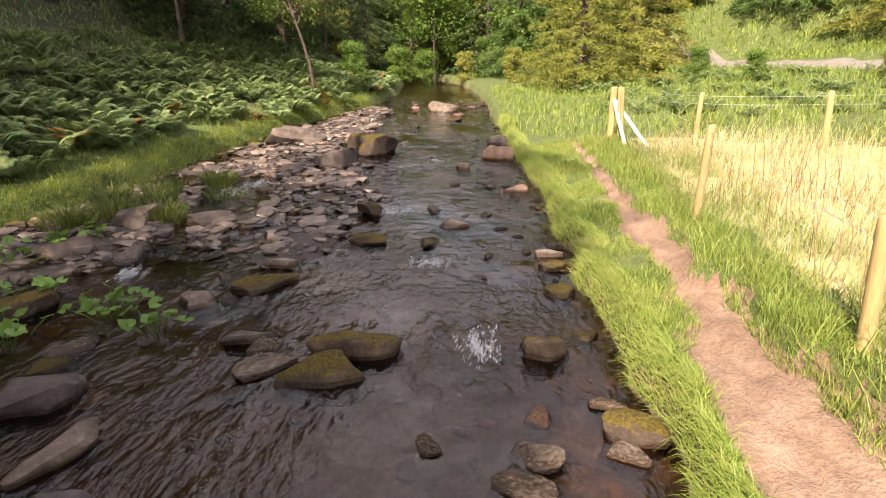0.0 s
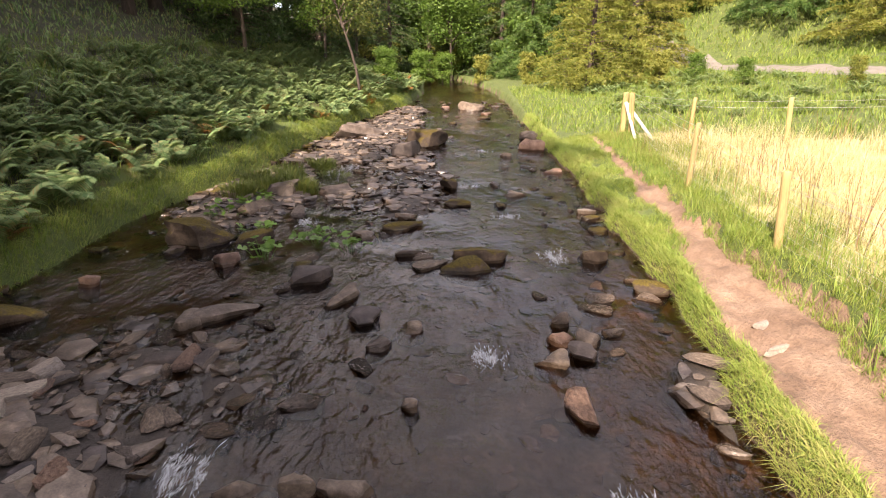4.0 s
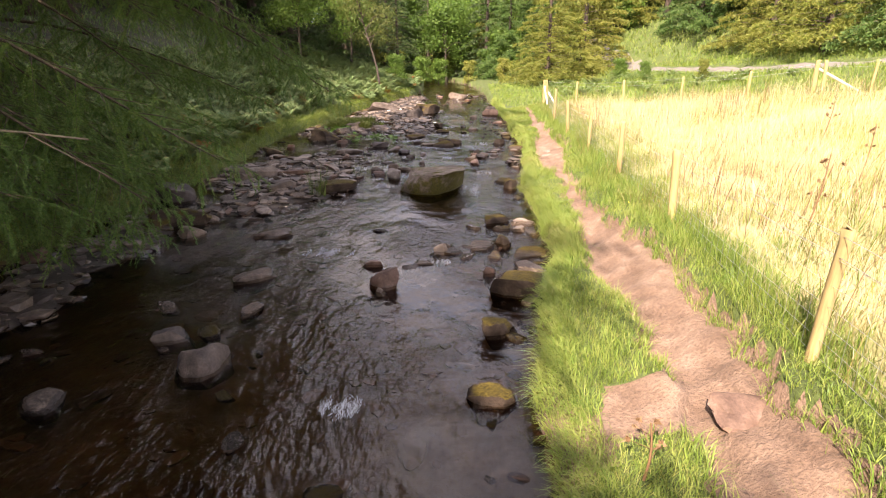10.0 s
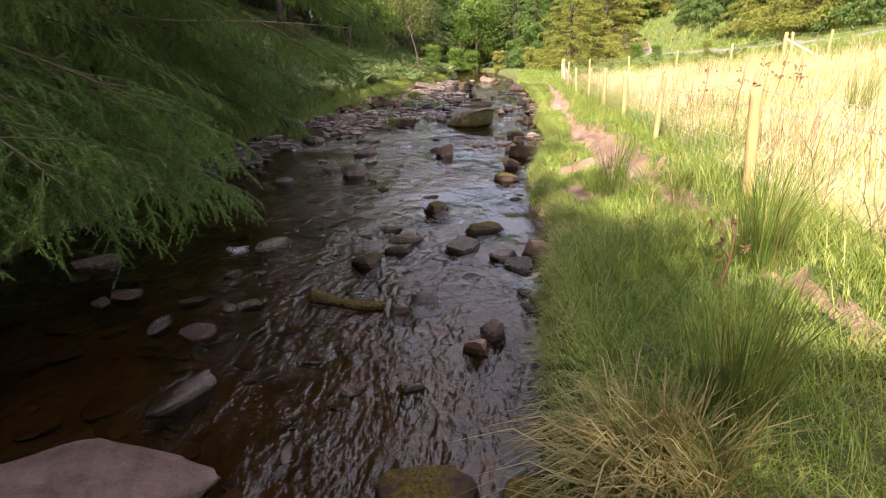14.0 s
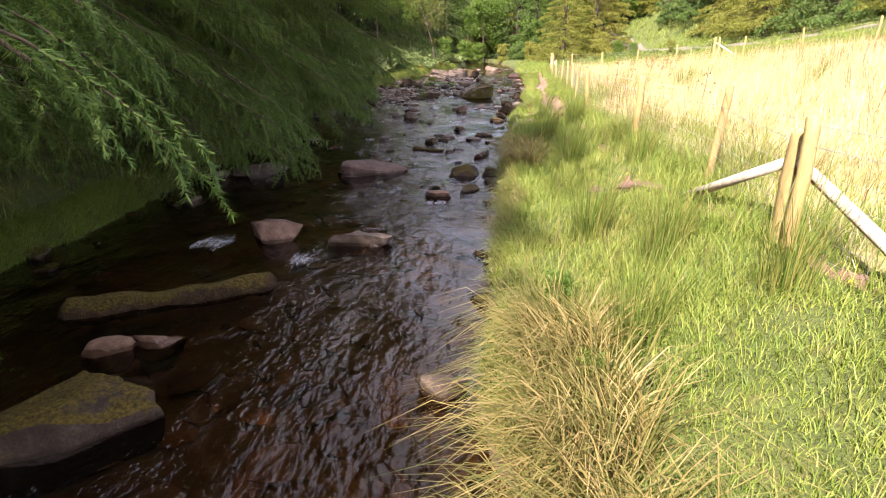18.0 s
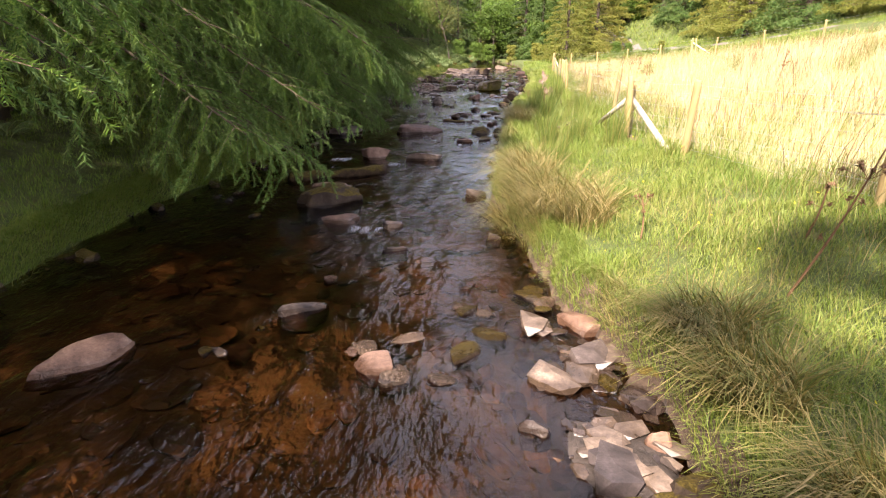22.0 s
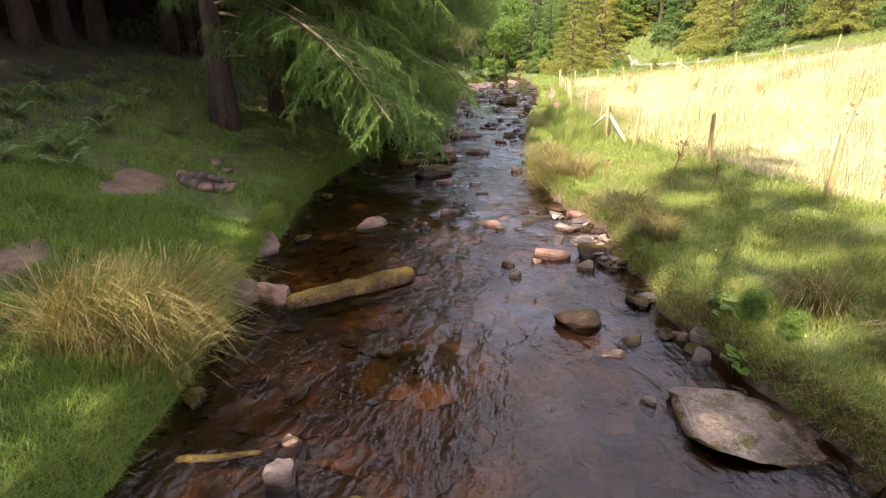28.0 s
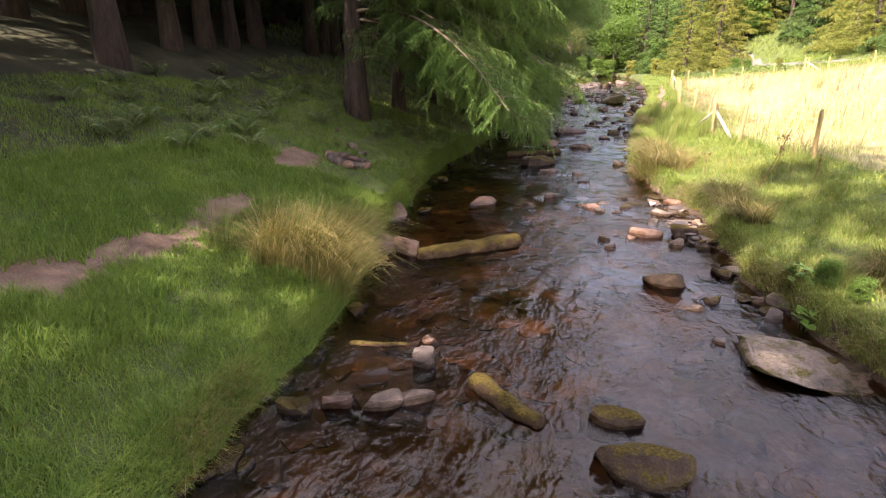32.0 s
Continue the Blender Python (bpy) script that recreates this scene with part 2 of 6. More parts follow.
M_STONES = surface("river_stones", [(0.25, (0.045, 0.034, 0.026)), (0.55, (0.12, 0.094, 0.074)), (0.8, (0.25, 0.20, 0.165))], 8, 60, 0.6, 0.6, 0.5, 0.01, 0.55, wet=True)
M_BEDSTONES = surface("drowned_stones", [(0.25, (0.042, 0.029, 0.019)), (0.5, (0.088, 0.060, 0.039)), (0.7, (0.125, 0.092, 0.060)), (0.85, (0.17, 0.13, 0.087))], 3, 40, 0.5, 0.6, 0.3, 0.01, 0.6)
M_BARK = surface("larch_bark", [(0.3, (0.032, 0.023, 0.018)), (0.6, (0.08, 0.057, 0.044)), (0.8, (0.14, 0.107, 0.088))], 9, 45, 0.6, 0.95, 1.0, 0.03, 0.15, None, 0.3, (1, 1, 0.18))
M_TWIG = surface("twig_bark", [(0.3, (0.05, 0.035, 0.02)), (0.7, (0.12, 0.09, 0.055))], 20, 60, 0.4, 0.9, 0.2, 0.005)
M_DEADTWIG = surface("bare_branch_bark", [(0.3, (0.12, 0.095, 0.06)), (0.7, (0.27, 0.22, 0.14))], 20, 60, 0.4, 0.9, 0.2, 0.005)
M_LOG = surface("mossy_log_bark", [(0.3, (0.018, 0.011, 0.006)), (0.6, (0.055, 0.034, 0.017)), (0.8, (0.13, 0.09, 0.048))], 8, 45, 0.85, 0.85, 1.0, 0.04, 0.1, MOSS, 0.33, None, 0.2)
M_POST = surface("weathered_post_wood", [(0.3, (0.24, 0.17, 0.065)), (0.6, (0.37, 0.28, 0.12)), (0.8, (0.46, 0.38, 0.21))], 7, 60, 0.4, 0.85, 0.5, 0.006, 0.15, None, 0.3, (1, 1, 0.12))
M_GREYPOST = surface("silvered_post_wood", [(0.3, (0.30, 0.26, 0.21)), (0.7, (0.62, 0.57, 0.50))], 9, 60, 0.4, 0.9, 0.5, 0.006, 0.1, None, 0.3, (1, 1, 0.12))
M_WIRE = bpy.data.materials.new("galvanised_wire")
M_WIRE.use_nodes = True
M_WIRE.node_tree.nodes["Principled BSDF"].inputs["Metallic"].default_value = 0.9
M_WIRE.node_tree.nodes["Principled BSDF"].inputs["Roughness"].default_value = 0.5
M_WIRE.node_tree.nodes["Principled BSDF"].inputs["Base Color"].default_value = (0.42, 0.42, 0.42, 1)
G_BANK = foliage("bank_grass", [(0.05, 0.09, 0.015), (0.10, 0.17, 0.027), (0.18, 0.25, 0.046), (0.26, 0.285, 0.075), (0.36, 0.30, 0.13)], 0.5, 0.3, (1, 1, 0.6), 0.55)
G_LAWN = foliage("short_turf", [(0.065, 0.12, 0.022), (0.13, 0.22, 0.04), (0.21, 0.30, 0.06), (0.32, 0.32, 0.11)], 0.5, 0.4, (1, 1, 0.6), 0.45)
G_STRAW = foliage("dry_meadow_grass", [(0.22, 0.24, 0.08), (0.43, 0.385, 0.20), (0.59, 0.525, 0.33), (0.69, 0.63, 0.45)], 0.6, 0.4, (1, 0.97, 0.85), 0.5)
G_RUSH = foliage("rush_stems", [(0.05, 0.09, 0.015), (0.10, 0.15, 0.03), (0.25, 0.21, 0.07)], 0.45, 0.2)
G_TUSSOCK = foliage("tussock_grass", [(0.07, 0.09, 0.02), (0.14, 0.14, 0.04), (0.25, 0.20, 0.075), (0.41, 0.32, 0.15)], 0.5, 0.35)
G_FERN = foliage("bracken_frond", [(0.075, 0.14, 0.05), (0.14, 0.225, 0.085), (0.23, 0.31, 0.135), (0.27, 0.21, 0.085)], 0.75, 0.35)
G_RUSTY = foliage("browning_bracken", [(0.16, 0.13, 0.03), (0.24, 0.12, 0.035), (0.30, 0.10, 0.035)], 0.6, 0.3)
# larch needles, base colour darkened for the shaded near trees
G_LARCH = foliage("larch_needles", [(0.035, 0.08, 0.022), (0.06, 0.125, 0.032), (0.10, 0.17, 0.042), (0.16, 0.21, 0.06)], 0.5, 0.35)
# bough needles, lightened in colour to make up for missing sun
G_SPRAY = foliage("brightened_larch_needles", [(0.055, 0.12, 0.034), (0.10, 0.19, 0.05), (0.16, 0.26, 0.068), (0.24, 0.31, 0.095)], 0.5, 0.4)
# the same needles in a yellower, lighter colour that holds the sunlight
G_LARCH_SUN = foliage("sunlit_larch_needles", [(0.12, 0.16, 0.03), (0.20, 0.22, 0.045), (0.30, 0.27, 0.07)], 0.5, 0.4)
G_SPRUCE = foliage("spruce_needles", [(0.025, 0.05, 0.015), (0.045, 0.08, 0.022), (0.07, 0.11, 0.03)], 0.5, 0.2)
G_LEAF = foliage("broad_leaves", [(0.06, 0.12, 0.02), (0.10, 0.18, 0.03), (0.17, 0.24, 0.05)], 0.45, 0.4)
G_ALDER = foliage("thin_tree_leaves", [(0.06, 0.085, 0.02), (0.10, 0.13, 0.03), (0.16, 0.16, 0.05)], 0.5, 0.4)
G_BUTTERBUR = foliage("butterbur_leaf", [(0.06, 0.13, 0.02), (0.10, 0.19, 0.035), (0.15, 0.25, 0.055)], 0.4, 0.35)
G_DEAD = foliage("dry_seed_stalks", [(0.10, 0.06, 0.03), (0.18, 0.10, 0.05), (0.24, 0.16, 0.09)], 0.8, 0.1)
G_YELLOW = foliage("yellow_petals", [(0.75, 0.60, 0.04), (0.85, 0.70, 0.08)], 0.6, 0.3)
M_FOAM = foliage("white_water", [(0.4, 0.4, 0.4), (0.58, 0.58, 0.59), (0.8, 0.8, 0.8)], 0.25, 0.4, (1, 1, 1))
M_CHAR = surface("charred_ground", [(0.3, (0.02, 0.018, 0.016)), (0.7, (0.07, 0.06, 0.055))], 6, 40, 0.5, 0.95, 0.5, 0.02)

# ---- shape of the land ----
def vnoise(x, y, seed=0):
    """Smooth value noise of the plan, about -1 to 1 with features one unit wide."""
    x, y = np.asarray(x, float), np.asarray(y, float)
    xi, yi = np.floor(x), np.floor(y)
    fx, fy = x - xi, y - yi
    fx, fy = fx * fx * (3 - 2 * fx), fy * fy * (3 - 2 * fy)

    def lattice(a, b):
        s = np.sin(a * 127.1 + b * 311.7 + seed * 74.7) * 43758.5453
        return (s - np.floor(s)) * 2 - 1

    top = lattice(xi, yi) * (1 - fx) + lattice(xi + 1, yi) * fx
    low = lattice(xi, yi + 1) * (1 - fx) + lattice(xi + 1, yi + 1) * fx
    return top * (1 - fy) + low * fy


def along(y, keys):
    return np.interp(y, keys[0::2], keys[1::2])


RIGHT_EDGE = [-30, 6.5, -8, 4.6, -4, 3.6, 0, 2.55, 1.6, 2.0, 3, 1.4, 4, 1.1, 6, 0.95, 7, 0.75, 8.6, 0.25, 10, 0.0, 11, -0.3, 12, -0.5, 14, -0.57, 17, -0.45, 19, -0.6, 20, -0.55, 21.3, -0.35, 24, -0.38,
              26.5, -0.25, 28, 0.05, 29, 0.25, 31, 0.15, 33, 0.08, 34.5, 0.3, 36, 0.45, 38, 0.55, 44, 0.55, 46, 0.33, 55, 0.1, 58, 0, 65, -0.4, 72, -1.6, 80, -4, 100, -14]
LEFT_EDGE = [-30, -2.0, -10, -3.5, -1.4, -3.6, 0.5, -3.72, 2, -4.0, 3, -4.3, 4, -4.65, 6, -5.0, 8, -5.5, 10, -5.6, 14, -5.6, 18, -5.9, 23, -6.4, 27, -7.1, 30, -7.4, 33, -7.2, 37, -7.3, 40, -7.4, 43, -6.9,
             46, -6.8, 50, -6.4, 55, -5.6, 58, -4.9, 65, -4.7, 72, -5.4, 80, -7.5, 100, -17]
PATH_LINE = [9, 2.3, 10.8, 1.95, 12.1, 1.7, 14, 1.3, 15.4, 1.0, 18, 1.0, 20, 0.92, 24, 0.9, 27, 1.05, 29, 0.98, 31, 1.05, 34, 1.05, 36.5, 1.3, 38, 1.4, 42, 1.5, 46, 1.6, 52, 1.9]
FENCE_LINE = [-20, 13, 4, 5.1, 6.3, 3.95, 8.8, 2.97, 11.2, 2.0, 12.7, 1.55, 14.7, 1.63, 17.4, 1.48, 21.4, 1.3, 24.9, 1.5, 28.5, 1.8, 31.8, 1.95, 35, 2.03, 41, 2.05, 46.7, 2.4, 60, 3]
PATH_WIDTH = [9, -0.1, 10.5, 0.0, 12, 0.02, 13.5, 0.10, 15, 0.09, 17, 0.02, 19, 0.07, 21.5, 0.11, 23, 0.26, 26, 0.42, 28.5, 0.40, 30.5, 0.20, 32.5, 0.16, 34.5, 0.34, 36.7, 0.60, 38.2, 0.40, 39.5, 0.24, 44, 0.14, 48, 0.05]
TRAIL_LINE = [-8, -6.3, 0, -6.05, 1.4, -5.97, 2.05, -6.2, 3, -6.4, 4.45, -7.0, 6, -7.4]
TRACK_LINE = [43, 19, 47, 15.5, 52, 13.6, 58, 13.0, 66, 11.5, 76, 9]
LIP = [-10, 0.4, 3, 0.35, 10, 0.42, 16, 0.45, 21, 0.35, 25, 0.26, 36, 0.24, 45, 0.3, 60, 0.4]
FENCE_RISE = [-10, 0.95, 17, 0.88, 21, 0.8, 25, 0.74, 28, 0.68, 31, 0.55, 36, 0.5, 60, 0.5]


def smooth(t):
    t = np.clip(t, 0, 1)
    return t * t * (3 - 2 * t)


def water_z(y):
    return 0.10 + 0.0425 * np.asarray(y, float)


def wobble(y, seed):
    return 0.10 * vnoise(y * 1.3, seed, seed) + 0.05 * vnoise(y * 4, seed + 3, seed)


def right_edge(y):
    return along(y, RIGHT_EDGE) + wobble(y, 1)


def left_edge(y):
    return along(y, LEFT_EDGE) + wobble(y, 5)


def bar_mask(x, y):
    """Where shingle stands clear of the water."""
    n = 0.55 * vnoise(x * 0.9, y * 0.9, 11) + 0.3 * vnoise(x * 2.3, y * 2.3, 12)

    def blob(cx, cy, rx, ry):
        return 1.25 - np.hypot((x - cx) / rx, (y - cy) / ry)
    m = np.maximum.reduce([blob(-5.3, 33.2, 1.9, 3.2), blob(-3.3, 43.0, 1.25, 3.4), blob(-6.0, 41.5, 1.2, 2.8), blob(-5.6, 48, 1.6, 4.5), blob(-6.6, 28.0, 0.8, 3.0),
                           blob(0.25, 9.0, 0.35, 1.5), blob(0.5, 7.3, 0.45, 1.7), blob(0.2, 30.3, 0.3, 0.7), blob(0.35, 35.7, 0.25, 0.6), blob(0.75, 5.9, 0.35, 0.5), blob(-4.6, 52.5, 1.0, 5)])
    return smooth((m + n * 0.45) / 0.5)


def land(x, y):
    """Height of the ground."""
    x, y = np.broadcast_arrays(np.asarray(x, float), np.asarray(y, float))
    r, l = right_edge(y), left_edge(y)
    w = water_z(y)
    bed = -0.17 - 0.12 * smooth((r - x - 1.5) / 2) * smooth((22 - y) / 8) + 0.06 * vnoise(x * 1.1, y * 1.1, 3) + 0.035 * vnoise(x * 3, y * 3, 4)
    bed = bed + (0.20 + 0.03 * vnoise(x * 3.1, y * 3.1, 9)) * bar_mask(x, y)
    d = x - r
    lip, rise, fence = along(y, LIP), along(y, FENCE_RISE), along(y, FENCE_LINE)
    span = np.maximum(fence - r, 0.8)
    bank = -0.12 + (lip + 0.12) * smooth((d + 0.05) / 0.24) + (rise - lip) * smooth((d - 0.35) / np.maximum(span - 0.35, 0.4))
    f = np.maximum(x - fence, 0)
    bank = bank + 0.085 * f + 0.0042 * np.minimum(f, 30) ** 2 + 0.05 * vnoise(x * 0.8, y * 0.8, 21) * smooth(d) + 0.02 * vnoise(x * 3.3, y * 3.3, 22) * smooth(d * 2)
    p = along(y, PATH_LINE)
    worn = along(y, PATH_WIDTH) + 0.03 - (np.abs(x - p) + 0.10 * vnoise(x * 3, y * 3, 41) + 0.05 * vnoise(x * 9, y * 9, 42))
    on_path = smooth(worn / np.where(x > p, 0.07, 0.16)) * smooth((y - 9.5) / 2) * smooth((48 - y) / 3)
    bank = bank - on_path * (0.11 + 0.12 * np.exp(-((y - 36.8) / 1.6) ** 2) + 0.08 * np.exp(-((y - 26.5) / 2.5) ** 2) + 0.05 * vnoise(x * 2.2, y * 1.2, 25) + 0.035 * vnoise(x * 5, y * 3, 26) + 0.035 * vnoise(x * 11, y * 9, 27))
    # the wooded hill beyond the track
    bank = bank + 0.42 * np.clip(0.6 * x + 0.8 * y - 59, 0, 55) * smooth((x - 2) / 8)
    e = l - x
    left = -0.12 + 0.44 * smooth((e + 0.05) / 0.3) + 0.34 * np.minimum(np.maximum(e - 0.2, 0), 14) + 0.2 * np.maximum(e - 14, 0)
    left = left + 0.09 * vnoise(x * 0.7, y * 0.7, 31) * smooth(e) + 0.03 * vnoise(x * 2.6, y * 2.6, 32) * smooth(e * 2)
    h = np.where(d > -0.05, bank, np.where(e > -0.05, left, bed))
    h = np.where((d <= -0.05) & (e <= -0.05), np.minimum(bed, np.minimum(np.maximum(bed, -0.12 + 0 * d), bed)), h)
    return w + np.minimum(h, 26)


# ---- helpers for meshes ----
def mesh_of(name, verts, faces, mats, index=None, smooth_faces=True):
    me = bpy.data.meshes.new(name)
    verts, faces = np.asarray(verts, np.float32), np.asarray(faces, np.int32)
    k = faces.shape[1]
    me.vertices.add(len(verts))
    me.vertices.foreach_set("co", verts.ravel())
    me.loops.add(faces.size)
    me.loops.foreach_set("vertex_index", faces.ravel())
    me.polygons.add(len(faces))
    me.polygons.foreach_set("loop_start", np.arange(0, faces.size, k, dtype=np.int32))
    if index is not None:
        me.polygons.foreach_set("material_index", np.asarray(index, np.int32))
    me.polygons.foreach_set("use_smooth", np.full(len(faces), smooth_faces))
    for m in mats:
        me.materials.append(m)
    me.update(calc_edges=True)
    return me


def part(name, bm, material, parent, label=""):
    me = bpy.data.meshes.new(name)
    bm.to_mesh(me)
    bm.free()
    me.materials.append(material)
    ob = new(name, me)
    ob.parent = parent
    return tagged(ob, label)


def grid_object(name, xs, ys, zfun, mats, chooser=None):
    X, Y = np.meshgrid(xs, ys)
    Z = zfun(X, Y)
    v = np.stack([X, Y, Z], -1).reshape(-1, 3)
    nx, ny = len(xs), len(ys)
    i = (np.arange(ny - 1)[:, None] * nx + np.arange(nx - 1)[None]).ravel()
    f = np.stack([i, i + 1, i + nx + 1, i + nx], 1)
    idx = None
    if chooser is not None:
        c = v[f].mean(1)
        idx = chooser(c[:, 0], c[:, 1])
    return new(name, mesh_of(name, v, f, mats, idx))


def tube(points, radii, sides=8):
    """Vertices and quads of a tapered tube through the points."""
    P = np.asarray(points, float)
    T = np.gradient(P, axis=0)
    T /= np.linalg.norm(T, axis=1)[:, None] + 1e-9
    ref = np.where(np.abs(T[:, 2:3]) > 0.9, np.array([[1.0, 0, 0]]), np.array([[0, 0, 1.0]]))
    U = np.cross(T, ref)
    U /= np.linalg.norm(U, axis=1)[:, None] + 1e-9
    V = np.cross(T, U)
    a = np.arange(sides) / sides * 2 * np.pi
    R = np.asarray(radii, float)[:, None, None]
    v = P[:, None] + R * (np.cos(a)[None, :, None] * U[:, None] + np.sin(a)[None, :, None] * V[:, None])
    n = len(P)
    k = np.arange(sides)
    f = []
    for i in range(n - 1):
        f.append(np.stack([i * sides + k, i * sides + (k + 1) % sides, (i + 1) * sides + (k + 1) % sides, (i + 1) * sides + k], 1))
    v = v.reshape(-1, 3)
    return v, np.concatenate(f)


def tubes_mesh(name, many, material):
    """One mesh of several tubes, each (points, radii, sides); stout ones are closed at their ends."""
    V, F, n = [], [], 0
    for p, r, s in many:
        if s >= 8:
            p, r = np.vstack([p[:1], p, p[-1:]]), np.concatenate([r[:1], r, r[-1:]])
        v, f = tube(p, r, s)
        V.append(v)
        F.append(f + n)
        n += len(v)
    return mesh_of(name, np.vstack(V), np.concatenate(F), [material])


def blades(name, base, heights, widths, leans, material, seed=1, segments=2, curl=0.5, way=None):
    """Many grass blades as one mesh: tapered, bent, each an island of its own."""
    g = np.random.default_rng(seed)
    n = len(base)
    a = g.uniform(0, 2 * np.pi, n) if way is None else way
    out = np.stack([np.cos(a), np.sin(a), np.zeros(n)], 1)
    side = np.stack([-np.sin(a), np.cos(a), np.zeros(n)], 1)
    tw = g.uniform(-1.2, 1.2, n)[:, None]
    side = side * np.cos(tw) + out * np.sin(tw)
    H, W, Ln = heights[:, None], widths[:, None], leans[:, None]
    rows = []
    for s in range(segments):
        t = s / segments
        c = base + out * (Ln * H * (t ** (1 + curl))) + np.array([0, 0, 1.0]) * (H * t * (1 - 0.25 * Ln * t))
        w = W * (1 - t * 0.6) / 2
        rows += [c - side * w, c + side * w]
    tip = base + out * (Ln * H) + np.array([0, 0, 1.0]) * (H * np.maximum(1 - 0.55 * Ln, 0.15))
    rows.append(tip)
    k = len(rows)
    v = np.stack(rows, 1).reshape(-1, 3)
    o = np.arange(n)[:, None] * k
    F = []
    for s in range(segments - 1):
        F += [np.array([2 * s, 2 * s + 1, 2 * s + 3]), np.array([2 * s, 2 * s + 3, 2 * s + 2])]
    F.append(np.array([k - 3, k - 2, k - 1]))
    f = np.concatenate([o + q[None] for q in F])
    return mesh_of(name, v, f, [material])


def ico(sub):
    bm = bmesh.new()
    bmesh.ops.create_icosphere(bm, subdivisions=sub, radius=1)
    v = np.array([q.co for q in bm.verts])
    f = np.array([[q.index for q in p.verts] for p in bm.faces])
    bm.free()
    return v, f


ICO = {s: ico(s) for s in (1, 2, 3, 4)}


def stone_shape(seed, sub=2, box=0.7, cuts=9, rough=0.05):
    """Vertices of a worn, slabby stone inside a unit box, cut by planes and dented."""
    g = np.random.default_rng(seed)
    v, f = ICO[sub]
    p = np.sign(v) * np.abs(v) ** box
    for _ in range(cuts):
        nrm = g.normal(size=3) * np.array([1, 1, 0.6])
        nrm /= np.linalg.norm(nrm)
        over = np.maximum(p @ nrm - g.uniform(0.42, 0.85), 0)
        p = p - nrm * (over * 0.88)[:, None]
    top = np.array([g.normal(0, 0.16), g.normal(0, 0.16), 1.0])
    top /= np.linalg.norm(top)
    p = p - top * (np.maximum(p @ top - g.uniform(0.45, 0.7), 0) * 0.8)[:, None]
    ph = g.uniform(0, 9, 6)
    for k, amp in ((2.3, rough), (5.1, rough * 0.5), (11.0, rough * 0.22)):
        w = np.sin(p[:, 0] * k + ph[0]) * np.sin(p[:, 1] * k + ph[1]) + np.sin(p[:, 2] * k * 1.4 + ph[2]) * np.sin(p[:, 0] * k * 0.7 + ph[3]) + np.sin((p[:, 1] + p[:, 2]) * k * 1.9 + ph[4])
        p = p + v * (amp * w)[:, None]
    p = p - (p.max(0) + p.min(0)) / 2
    p = p / np.abs(p).max(0)
    return p, f


def stones_object(name, spots, size, material, sub=1, seed=5, flat=(0.3, 0.6)):
    """A spread of small stones joined into one mesh. spots: x, y, z rows; size: half lengths."""
    g = np.random.default_rng(seed)
    shapes = [stone_shape(seed * 31 + i, sub, 0.75, 5, 0.08) for i in range(12)]
    V, F, n = [], [], 0
    for (x, y, z), s in zip(spots, size):
        p, f = shapes[g.integers(12)]
        a = g.uniform(0, np.pi * 2)
        sc = np.array([s, s * g.uniform(0.5, 0.9), s * g.uniform(*flat)])
        q = p * sc
        ti = g.normal(0, 0.15)
        q = np.stack([q[:, 0], q[:, 1] * np.cos(ti) - q[:, 2] * np.sin(ti), q[:, 1] * np.sin(ti) + q[:, 2] * np.cos(ti)], 1)
        q = np.stack([q[:, 0] * np.cos(a) - q[:, 1] * np.sin(a), q[:, 0] * np.sin(a) + q[:, 1] * np.cos(a), q[:, 2]], 1) + np.array([x, y, z + sc[2] * 0.35])
        V.append(q)
        F.append(f + n)
        n += len(q)
    return new(name, mesh_of(name, np.vstack(V), np.concatenate(F), [material], None, False))


# ---- ground ----
xs = np.concatenate([[-400, -200, -120, -80], np.arange(-60, -24, 2.0), np.arange(-24, -9, 0.5), np.arange(-9, -1, 0.1), np.arange(-1, 3, 0.05), np.arange(3, 5, 0.1), np.arange(5, 16, 0.5), np.arange(16, 60, 2.0), [60, 80, 120, 200, 400]])
ys = np.concatenate([[-400, -200, -100, -60], np.arange(-40, -12, 2.0), np.arange(-12, -5, 0.4), np.arange(-5, 10, 0.14), np.arange(10, 48, 0.08), np.arange(48, 62, 0.14), np.arange(62, 90, 0.7), np.arange(90, 130, 4.0), [130, 180, 250, 400]])


